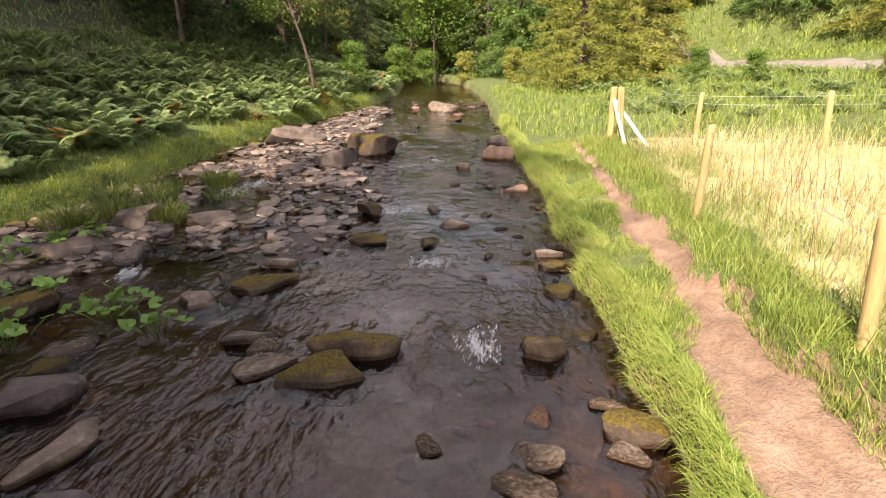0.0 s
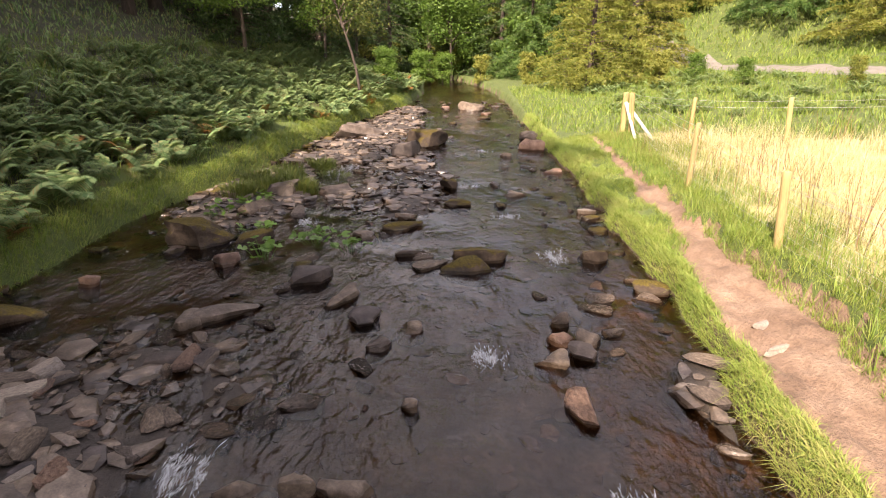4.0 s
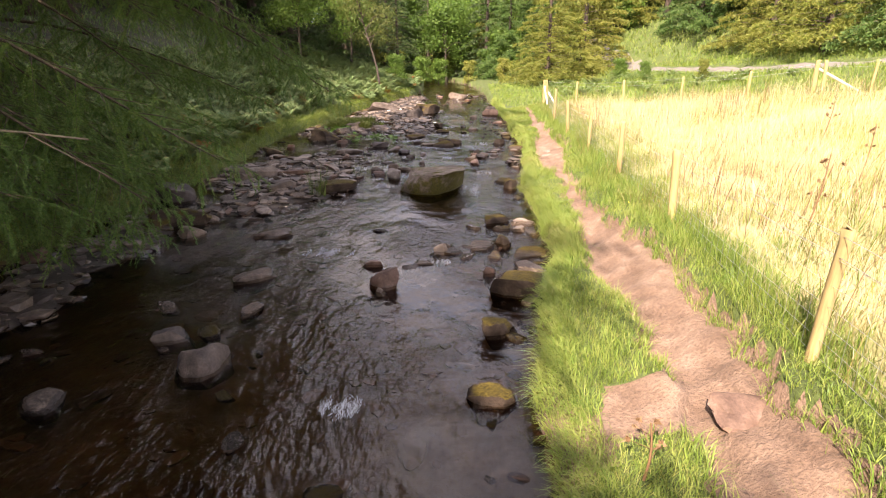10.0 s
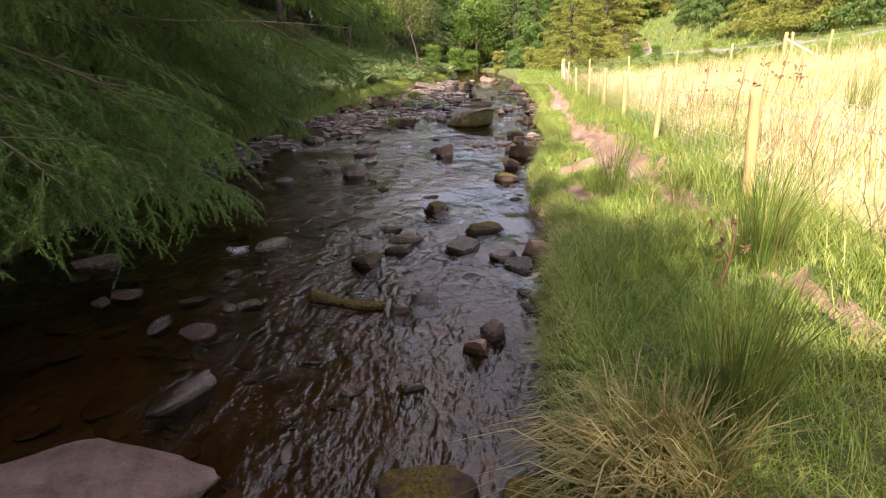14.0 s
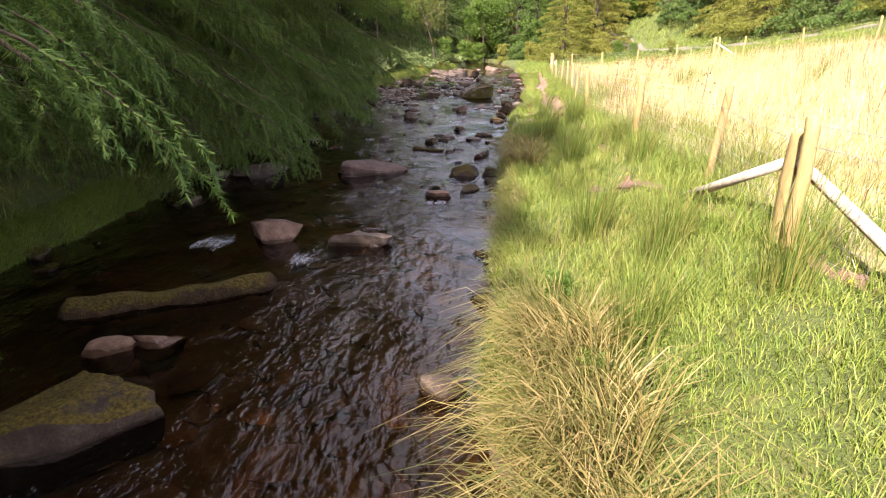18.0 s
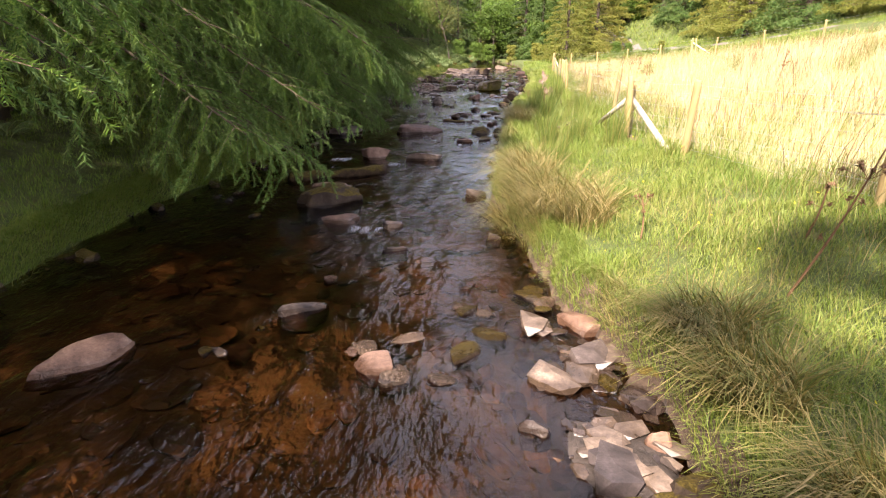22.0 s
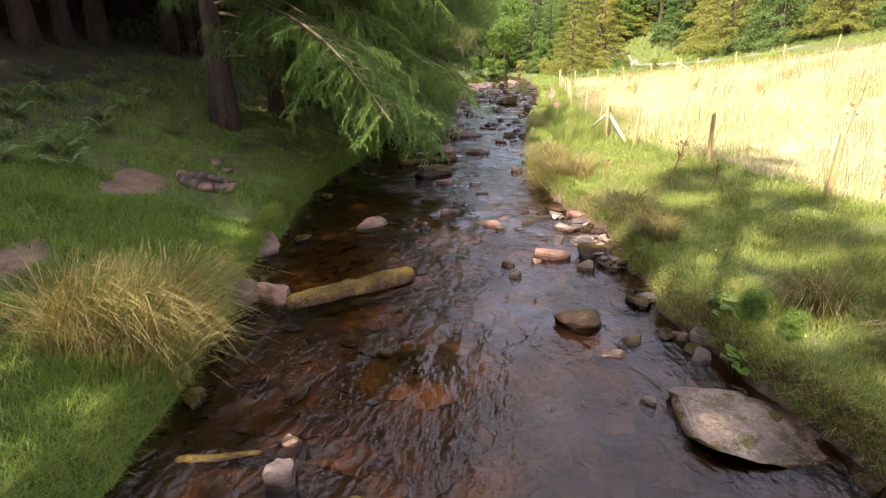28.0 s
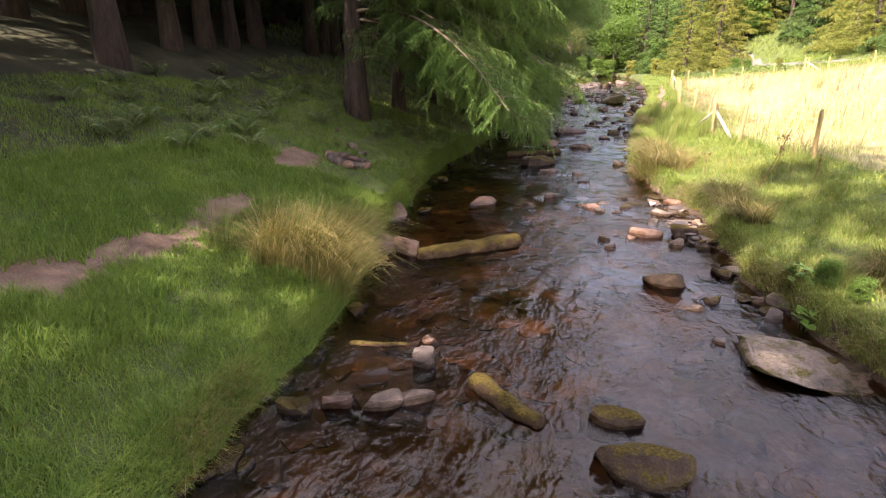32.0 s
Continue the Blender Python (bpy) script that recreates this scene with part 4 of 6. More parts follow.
# plantation above the left bank
g = np.random.default_rng(77)
for y in np.arange(-16, 92, 3.7):
    for d in (9.5, 13.5, 17.5, 21.5, 25.5, 30, 36):
        yy = y + g.uniform(-1.4, 1.4)
        dd = d + g.uniform(-1.3, 1.3) + (2.0 if yy > 38 else 0) + (4 if yy < 8 else 0)
        x = float(left_edge(yy)) - dd
        if yy < 0 and d < 20:
            continue
        if d < 16 and 8 < yy < 40:
            plant_tree(SPRUCE[g.integers(2)], x - 0.4, yy + 1.9, g.uniform(0, 360), g.uniform(1.0, 1.2), "tall dark plantation spruce", "spruce", group="spruces of the plantation")
        plant_tree(SPRUCE_LOW if d > 16 else SPRUCE[g.integers(2)], x, yy, g.uniform(0, 360), g.uniform(0.85, 1.15) * (1.1 if 21 < yy < 34 else 1.0), "tall dark plantation spruce", "spruce", group="spruces of the plantation")
# mostly unseen spruces beside and behind the camera, added as shade casters
for x, y in ((-10.2, -2.6), (-12.5, -4.6), (-10, -14), (-5, -17), (-11.5, 0.8), (-11.8, -2.1), (-14, -1.5), (-14.5, 3.5), (-17, 7), (-11, -9.5), (-12.8, 6.3), (4, -22), (-1, -24), (9, -20), (14, -16), (20, -14)):
    plant_tree(SPRUCE[1], x, y, x * 31, 1.12 if -2 < y < 8 else (1.2 if -12 < y < 0 and x < -7 else 1.0), "tall spruce added to shade the turf and stream", "spruce", group="spruces of the plantation")

# larches out of view behind the camera, added for their shadow on the bank
for x, y, k in ((-5.8, -12.5, 0), (-5.4, -15.8, 1), (-4.8, -19.5, 0)):
    plant_tree(LARCH_FAR[k], x, y, x * 70, 1.6, "tall unseen larch added to shade the lower bank", "larch", group="larches on the stream bank")

# trees closing the valley ahead and on the right
for x, y, k, s in ((4.6, 62, 0, 0.8), (8.0, 67, 0, 1.0), (17, 67, 1, 0.9), (2.5, 73, 1, 0.9), (19, 60, 0, 0.9), (24, 56, 1, 1.0), (29, 53, 0, 1.0), (34, 52, 1, 1.0), (40, 47, 0, 1.05), (46, 42, 1, 1.0), (21, 66, 0, 1.1), (30, 63, 1, 1.1),
                   (38, 56, 0, 1.1), (46, 50, 1, 1.1), (52, 36, 0, 1.1), (55, 28, 1, 1.0), (57, 20, 0, 1.1), (58, 12, 1, 1.0), (59, 4, 0, 1.1), (12, 74, 0, 1.1), (5, 82, 1, 1.1)):
    plant_tree(LARCH_FAR[k], x, y, x * 37, s, "sunlit larch with layered yellow-green boughs", "larch", group="larches across the valley")
for x, y, s in ((-7.5, 70, 0.6), (-9, 66, 0.45), (-5.5, 78, 0.7), (-11, 74, 0.9), (16, 72, 1.0), (25, 70, 1.1), (34, 66, 1.1), (44, 58, 1.1), (54, 46, 1.1), (61, 32, 1.1), (63, 22, 1.1), (64, 10, 1.1), (10, 84, 1.1), (0, 90, 1.1), (-8, 92, 1.1), (20, 84, 1.2), (30, 78, 1.2)):
    plant_tree(SPRUCE[0], x, y, x * 51, s, "dark green spruce at the edge of the clearing", "spruce", group="spruces of the plantation")
for i, (x, y) in enumerate(((23, 43.5), (25.5, 39.5), (28, 36), (30.5, 32), (33, 28), (35, 23.5), (36.5, 19), (38, 14), (39, 9), (40, 4), (41, -2), (29, 41), (32.5, 37), (36, 32), (39, 26), (41.5, 20), (43, 13), (44, 6), (18, 52.5), (20.5, 48.5), (24, 48))):
    plant_tree(LARCH_FAR[i % 2], x, y, i * 67, 0.8 + 0.05 * (i % 5), "larch with boughs down to the meadow's edge", "larch", group="larches across the valley")
g = np.random.default_rng(92)
for i in range(190):
    x, y = g.uniform(4, 66), g.uniform(8, 92)
    if 0.6 * x + 0.8 * y < 62 or abs(x - float(along(y, TRACK_LINE))) < 3 or (y < 40 and x < 46):
        continue
    plant_tree((LARCH_FAR[0], LARCH_FAR[1], SPRUCE_LOW)[i % 3], x, y, x * 61, g.uniform(0.75, 1.1), "sunlit conifer on the wooded hillside", "conifer", group="conifers on the hillside")
g = np.random.default_rng(91)
for i in range(46):
    x, y = g.uniform(-20, 52), g.uniform(74, 100)
    y = y if x < 14 else y - (x - 14) * 0.55
    if x < 12 or i % 2:
        plant_tree(SPRUCE_LOW, x, y, x * 51, g.uniform(0.8, 1.15), "dark green spruce closing the valley", "spruce", group="spruces of the plantation")
for i in range(34):
    x, y = g.uniform(-14, 14), g.uniform(72, 86)
    if abs(x + 3 + (y - 72) * 0.7) < 1.8 and y < 76:
        continue
    plant_tree(SHRUB[i % 2], x, y, x * 43, g.uniform(1.2, 2.3), "tall leafy thicket at the bend of the stream", "bush", group="bushes")
for x, y, k, s in ((-3.5, 76, 0, 0.9), (-7, 83, 1, 1.0), (0.5, 80, 1, 0.9), (-12, 84, 0, 1.1), (4, 90, 0, 1.1), (-4, 92, 1, 1.2), (11, 79, 1, 1.0), (-9.5, 60.5, 0, 0.6), (-11.5, 55, 1, 0.55)):
    plant_tree(BROAD[k], x, y, x * 29, s, "light green broadleaved tree in full leaf", "broadleaf_tree", group="broadleaved trees")
for x, y, k, s in ((-5.2, 68, 0, 0.8), (-1.2, 70.5, 1, 0.8), (1.6, 66, 1, 0.8), (-6.6, 62, 0, 0.7), (3.2, 58.5, 1, 0.7), (0.6, 74, 0, 1.0), (-4, 73, 0, 0.9), (7, 58, 1, 0.7), (9.4, 55, 0, 0.4), (11.2, 51, 1, 0.4), (9, 59, 0, 0.5), (21, 54, 1, 0.8)):
    plant_tree(SHRUB[k], x, y, x * 43, s, "low leafy streamside bush", "bush", group="bushes")
for x, y, k in ((-10.5, 63, 0.75), (-12.5, 67, 0.9), (-13, 58, 0.8), (-15, 62, 0.9), (-9, 74, 0.8), (-14, 72, 1.0)):
    plant_tree(SPRUCE_LOW, x, y, x * 57, k, "dark green spruce at the edge of the clearing", "spruce", group="spruces of the plantation")
for x, y, k in ((-6, 98, 0), (-10, 101, 1), (-14, 104, 0), (-1, 101, 1), (-18, 99, 1)):
    plant_tree(BROAD[k], x, y, x * 23, 1.5, "light green broadleaved tree in full leaf", "broadleaf_tree", group="broadleaved trees")
for x, y, k in ((-2.6, 82, 2.0), (-3.0, 86, 2.3), (-2.0, 78, 1.6)):
    plant_tree(SHRUB[0], x, y, x * 43, k, "tall leafy thicket at the bend of the stream", "bush", group="bushes")
plant_tree(SPRUCE_LOW, -3.3, 95, 20, 1.2, "dark green spruce closing the valley", "spruce", group="spruces of the plantation")
plant_tree(THIN, -6.7, 55.2, 0, 1.0, "slender leaning young alder beside the water", "young_alder")

# ---- boulders and stones in the stream ----
rock_count = [100]
LABELS = {"mossy": "dark wet boulder with a cap of olive moss", "grey": "grey-brown slabby sandstone rock in the stream", "red": "reddish sandstone slab lying in the stream",
          "pale": "pale dry sandstone slab at the water's edge", "big": "large flat-topped boulder with moss on its flanks"}


def boulder(kind, x, y, length, width, height, turn, base=None, tilt=0.0, label="", name="boulder", cuts=13, box=0.68):
    rock_count[0] += 1
    p, f = stone_shape(rock_count[0], 4 if length > 1.0 else 3, box if kind != "mossy" else box + 0.11, cuts, 0.042)
    sink = 0.12 + 0.85 * height if base is None else 0.05
    z = float(water_z(y)) if base is None else base
    v = p * np.array([length / 2, width / 2, (height + sink) / 2])
    me = mesh_of(name, v, f, [ROCKS[kind]])
    me.set_sharp_from_angle(angle=radians(31))
    ob = new(name, me)
    ob.matrix_world = Matrix.Translation((x, y, z + (height - sink) / 2)) @ Matrix.Rotation(radians(turn), 4, 'Z') @ Matrix.Rotation(radians(tilt or (rock_count[0] * 37 % 11 - 5)), 4, 'Y')
    return tagged(ob, label or LABELS[kind], "rock", "" if label else "boulders in the stream")


boulder('mossy', -1.63, 38.66, 0.8, 0.36, 0.18, 14)
boulder('mossy', -1.82, 38.29, 0.71, 0.4, 0.16, 18)
boulder('mossy', -2.87, 39.85, 0.76, 0.34, 0.13, 23)
boulder('grey', -4.52, 41.98, 0.77, 0.35, 0.16, 28)
boulder('grey', -5.51, 41.82, 0.92, 0.74, 0.28, 35)
boulder('grey', -5.64, 40.71, 0.76, 0.61, 0.22, 40)
boulder('grey', -2.81, 40.86, 0.47, 0.31, 0.11, 19)
boulder('mossy', -2.21, 42.5, 0.39, 0.31, 0.21, 11)
boulder('mossy', -2.03, 41.31, 0.52, 0.34, 0.11, 12)
boulder('mossy', -3.06, 47.43, 1.3, 1.04, 0.5, 11)
boulder('grey', -3.53, 45.92, 0.87, 0.69, 0.41, 14)
boulder('grey', -5.42, 49.1, 1.76, 1.14, 0.38, 18)
boulder('red', -0.05, 46.95, 0.79, 0.63, 0.32, -3)
boulder('grey', 0.09, 48.57, 0.74, 0.6, 0.27, -3)
boulder('grey', -1.79, 56.16, 1.26, 0.82, 0.37, 3)
boulder('grey', -0.92, 42.03, 0.65, 0.29, 0.1, 2)
boulder('grey', -0.82, 45.86, 0.36, 0.24, 0.12, 1)
boulder('red', 0.13, 44.07, 0.51, 0.23, 0.12, -5)
boulder('pale', 0.32, 40.96, 0.36, 0.16, 0.07, -9)
boulder('mossy', 0.3, 40.55, 0.33, 0.22, 0.08, -10)
boulder('mossy', -0.02, 38.74, 0.44, 0.35, 0.18, -9)
boulder('mossy', 0.46, 37.74, 0.45, 0.36, 0.15, -21)
boulder('grey', -3.83, 37.82, 0.73, 0.41, 0.19, 46)
boulder('grey', -3.28, 37.32, 0.64, 0.29, 0.13, 46)
boulder('grey', -2.62, 38.8, 0.48, 0.22, 0.08, 26)
boulder('grey', -3.38, 39.5, 0.44, 0.35, 0.09, 30)
boulder('mossy', -5.09, 39.15, 0.77, 0.5, 0.16, 45)
boulder('grey', -4.47, 36.94, 0.82, 0.37, 0.13, 40)
boulder('grey', -4.75, 36.69, 0.49, 0.39, 0.14, 44)
boulder('grey', -2.89, 36.85, 0.37, 0.3, 0.13, 21)
boulder('grey', -2.38, 36.68, 0.31, 0.25, 0.08, 14)
boulder('grey', -2.67, 36.36, 0.3, 0.24, 0.07, 21)
boulder('red', -0.83, 36.51, 0.32, 0.18, 0.11, -14)
boulder('grey', -0.56, 36.53, 0.26, 0.21, 0.13, -19)
boulder('grey', -0.78, 36.88, 0.21, 0.17, 0.16, -14)
boulder('red', -5.08, 38.29, 0.34, 0.28, 0.17, 36)
boulder('grey', -4.15, 36.22, 0.44, 0.2, 0.07, 43)
boulder('big', -1.74, 32.62, 1.5, 1.5, 0.5, 8, cuts=7, box=0.40)
boulder('mossy', -3.83, 32.46, 0.94, 0.75, 0.24, 31)
boulder('pale', -2.76, 33.58, 0.34, 0.27, 0.26, 12)
boulder('mossy', -1.58, 34.0, 0.65, 0.3, 0.14, -3)
boulder('grey', -3.26, 34.49, 0.46, 0.26, 0.12, 15)
boulder('red', -3.15, 34.03, 0.31, 0.25, 0.11, 15)
boulder('grey', -2.57, 34.5, 0.42, 0.19, 0.11, 8)
boulder('grey', -2.9, 34.49, 0.26, 0.21, 0.2, 11)
boulder('grey', -2.24, 35.42, 0.15, 0.12, 0.08, 4)
boulder('grey', -0.96, 36.19, 0.32, 0.26, 0.1, -7)
boulder('grey', -0.64, 36.31, 0.33, 0.26, 0.12, -10)
boulder('pale', 0.16, 35.78, 0.32, 0.21, 0.07, -17)
boulder('pale', 0.26, 35.44, 0.27, 0.18, 0.06, -19)
boulder('pale', 0.22, 35.06, 0.26, 0.17, 0.06, -19)
boulder('red', -5.19, 33.91, 0.96, 0.44, 0.15, 35)
boulder('grey', -5.89, 33.6, 0.91, 0.42, 0.24, 43)
boulder('grey', -5.64, 32.96, 0.33, 0.26, 0.12, 45)
boulder('grey', -5.23, 32.87, 0.43, 0.24, 0.11, 43)
boulder('grey', -4.73, 34.51, 0.43, 0.24, 0.11, 29)
boulder('grey', -5.04, 32.34, 0.73, 0.41, 0.2, 46)
boulder('mossy', -6.76, 36.71, 0.6, 0.48, 0.2, 33)
boulder('red', -6.53, 37.53, 0.27, 0.21, 0.13, 29)
boulder('grey', -4.5, 35.96, 0.67, 0.3, 0.11, 21)
boulder('mossy', -5.85, 39.15, 1.05, 0.84, 0.38, 22)
boulder('mossy', -0.16, 33.42, 0.46, 0.37, 0.09, -22)
boulder('mossy', -0.1, 32.77, 0.37, 0.29, 0.23, -26)
boulder('mossy', -0.48, 30.33, 0.44, 0.35, 0.16, -1)
boulder('mossy', -0.43, 30.03, 0.35, 0.23, 0.07, -2)
boulder('pale', 0.01, 30.37, 0.44, 0.2, 0.11, -6)
boulder('pale', -0.09, 30.01, 0.35, 0.23, 0.07, -5)
boulder('mossy', -0.42, 29.23, 0.25, 0.2, 0.17, -2)
boulder('grey', -1.31, 29.1, 0.34, 0.16, 0.08, 8)
boulder('grey', -1.37, 28.84, 0.27, 0.21, 0.15, 9)
boulder('mossy', -0.6, 28.72, 0.26, 0.21, 0.11, 0)
boulder('red', -2.03, 27.61, 0.36, 0.28, 0.27, 22)
boulder('red', -2.33, 28.32, 0.4, 0.23, 0.09, 22)
boulder('grey', -1.76, 28.24, 0.28, 0.13, 0.04, 15)
boulder('grey', -1.59, 28.43, 0.34, 0.15, 0.05, 13)
boulder('grey', -2.01, 28.17, 0.28, 0.13, 0.04, 19)
boulder('red', -0.67, 28.07, 0.18, 0.15, 0.14, 1)
boulder('mossy', -0.36, 27.53, 0.66, 0.53, 0.27, -5)
boulder('pale', -0.3, 27.94, 0.18, 0.15, 0.08, -5)
boulder('grey', -2.05, 27.4, 0.25, 0.2, 0.07, 24)
boulder('grey', -3.79, 27.78, 0.6, 0.27, 0.12, 41)
boulder('grey', -4.14, 29.46, 0.64, 0.29, 0.1, 33)
boulder('grey', -5.5, 29.37, 0.57, 0.46, 0.17, 43)
boulder('grey', -0.89, 30.04, 0.28, 0.18, 0.06, 3)
boulder('grey', -6.88, 31.42, 0.84, 0.68, 0.4, 41)
boulder('grey', -6.15, 33.05, 0.46, 0.37, 0.35, 32)
boulder('mossy', -6.06, 30.01, 1.31, 1.05, 0.35, 43)
boulder('mossy', -0.02, 28.81, 0.53, 0.24, 0.13, -8)
boulder('mossy', -1.7, 23.51, 0.43, 0.34, 0.13, 9)
boulder('mossy', -1.03, 22.79, 0.51, 0.33, 0.1, 3)
boulder('mossy', -2.24, 21.6, 0.33, 0.26, 0.14, 19)
boulder('mossy', -1.97, 22.0, 0.35, 0.16, 0.08, 14)
boulder('grey', -1.94, 22.39, 0.49, 0.22, 0.08, 13)
boulder('grey', -0.81, 21.84, 0.33, 0.26, 0.08, 1)
boulder('red', -0.46, 21.85, 0.33, 0.26, 0.18, -3)
boulder('red', -0.46, 20.84, 0.27, 0.22, 0.09, -4)
boulder('grey', -1.49, 20.79, 0.36, 0.16, 0.06, 12)
boulder('grey', -1.69, 20.57, 0.26, 0.12, 0.06, 15)
boulder('red', -1.0, 19.99, 0.24, 0.19, 0.1, 5)
boulder('grey', -0.9, 20.19, 0.2, 0.16, 0.13, 3)
boulder('grey', -2.9, 19.28, 0.47, 0.21, 0.07, 45)
boulder('grey', -1.4, 19.48, 0.2, 0.09, 0.04, 16)
boulder('mossy', -0.74, 25.33, 0.45, 0.29, 0.14, 0)
boulder('mossy', -0.6, 26.53, 0.41, 0.33, 0.18, -1)
boulder('grey', -4.02, 26.23, 0.42, 0.27, 0.13, 20)
boulder('grey', -3.45, 25.69, 0.54, 0.43, 0.23, 18)
boulder('red', -7.13, 28.18, 0.42, 0.33, 0.19, 30)
boulder('grey', -4.86, 18.02, 1.06, 0.48, 0.21, 40)
boulder('grey', -5.64, 17.63, 0.71, 0.32, 0.13, 47)
boulder('grey', -4.47, 17.59, 0.39, 0.18, 0.07, 40)
boulder('red', -2.92, 18.46, 1.3, 0.59, 0.21, 23)
boulder('mossy', -1.22, 18.44, 0.67, 0.53, 0.18, 7)
boulder('mossy', -0.73, 18.57, 0.33, 0.26, 0.14, 3)
boulder('grey', -0.67, 18.0, 0.3, 0.24, 0.09, 2)
boulder('grey', -0.6, 16.02, 0.31, 0.14, 0.05, 2)
boulder('grey', -2.16, 15.28, 0.45, 0.21, 0.07, 34)
boulder('red', -2.04, 15.02, 0.35, 0.16, 0.06, 35)
boulder('red', -1.94, 14.85, 0.46, 0.21, 0.1, 35)
boulder('red', -3.25, 14.92, 0.64, 0.51, 0.24, 19)
boulder('mossy', -3.09, 11.45, 1.04, 0.58, 0.28, 29)
boulder('red', -3.53, 12.31, 0.41, 0.19, 0.1, 29)
boulder('red', -3.22, 12.45, 0.45, 0.2, 0.08, 26)
boulder('grey', -2.17, 14.87, 0.8, 0.36, 0.16, 11)
boulder('red', -2.6, 10.57, 0.54, 0.25, 0.1, 29)
boulder('grey', -1.85, 10.48, 0.28, 0.15, 0.07, 20)
boulder('grey', -0.84, 12.12, 0.35, 0.28, 0.14, 3)
boulder('grey', -1.62, 9.63, 0.34, 0.16, 0.06, 21)
boulder('grey', -0.46, 10.21, 0.19, 0.15, 0.07, -2)
boulder('red', 0.14, 9.63, 0.23, 0.13, 0.07, -15)
boulder('red', -1.25, 7.2, 0.3, 0.24, 0.1, 17)
boulder('red', -0.22, 5.79, 0.64, 0.36, 0.13, 4)
boulder('mossy', 0.43, 5.87, 0.46, 0.37, 0.19, -10)
boulder('grey', 0.76, 5.85, 0.26, 0.21, 0.09, -17)
boulder('grey', 1.02, 6.04, 0.32, 0.25, 0.1, -21)
boulder('mossy', 0.97, 7.19, 0.72, 0.57, 0.21, -14)
boulder('red', 0.44, 8.07, 0.53, 0.42, 0.12, -6)
boulder('grey', -0.04, 6.67, 0.22, 0.17, 0.06, 0)
boulder('grey', -1.09, 7.62, 0.32, 0.15, 0.05, 14)
boulder('grey', -2.15, 8.04, 0.48, 0.22, 0.08, 24)
boulder('red', -3.54, 6.98, 0.77, 0.35, 0.14, 44)
boulder('red', 0.71, 6.58, 0.2, 0.16, 0.13, -13)
boulder('grey', 0.4, 7.42, 0.23, 0.1, 0.06, -6)
boulder('grey', -0.77, 4.9, 0.22, 0.17, 0.08, 11)
boulder('mossy', -0.89, 5.31, 0.23, 0.19, 0.06, 12)
boulder('red', -0.3, 5.63, 0.14, 0.11, 0.04, 3)
boulder('red', -0.45, 5.51, 0.16, 0.09, 0.05, 5)
boulder('grey', 0.26, 5.29, 0.23, 0.18, 0.15, -5)
boulder('red', -5.06, 5.4, 0.8, 0.64, 0.26, 51)
boulder('red', -3.92, 3.62, 0.43, 0.34, 0.32, 28)
boulder('red', -4.4, 3.63, 0.68, 0.54, 0.26, 31)
boulder('mossy', -0.0, 3.64, 0.6, 0.48, 0.22, -7)
boulder('mossy', 0.55, 3.21, 0.27, 0.22, 0.08, -14)
boulder('grey', 1.01, 4.32, 0.48, 0.22, 0.11, -15)
boulder('grey', 0.29, 2.92, 0.39, 0.18, 0.06, -12)
boulder('grey', 1.19, 2.89, 0.27, 0.22, 0.13, -21)
boulder('grey', 1.43, 3.28, 0.46, 0.37, 0.18, -22)
boulder('grey', 1.12, 3.4, 0.29, 0.23, 0.08, -18)
boulder('grey', 0.51, 2.11, 0.16, 0.13, 0.05, -16)
boulder('grey', -2.49, 0.7, 0.27, 0.22, 0.18, 30)
boulder('grey', -2.62, -0.07, 0.41, 0.23, 0.11, 29)
boulder('grey', -2.36, 0.09, 0.41, 0.19, 0.1, 25)
boulder('red', -3.0, -0.17, 0.39, 0.22, 0.1, 34)
boulder('mossy', -0.53, 0.35, 0.48, 0.27, 0.13, 0)
boulder('mossy', -0.31, -0.2, 0.75, 0.42, 0.23, -4)
boulder('grey', -3.78, -0.39, 0.29, 0.24, 0.06, 44)
boulder('red', -2.6, 1.14, 0.25, 0.11, 0.05, 23)
boulder('big', 1.36, 1.92, 1.4, 1.1, 0.5, 12, float(water_z(1.92)) - 0.37, tilt=0.5, cuts=10, box=0.42, label="broad flat slab with moss jutting from the bank")
boulder('red', 1.15, 14.9, 0.8, 0.5, 0.1, 10, float(land(1.15, 14.9)) - 0.06, 1, "worn sandstone slab set in the path")
boulder('red', 0.62, 15.2, 0.22, 0.15, 0.09, 30, float(land(0.62, 15.2)), 4, "small reddish stone beside the path")
boulder('red', 0.98, 24.7, 0.5, 0.34, 0.14, 15, float(land(0.98, 24.7)) - 0.02, 3, "pale buff stone bedded in the path")
boulder('pale', 1.28, 36.8, 0.3, 0.12, 0.06, 40, float(land(1.28, 36.8)), 3, "pale stone bedded in the path")
boulder('pale', 1.22, 36.35, 0.42, 0.09, 0.05, 25, float(land(1.22, 36.35)), 3, "pale edge of slab showing in the path")


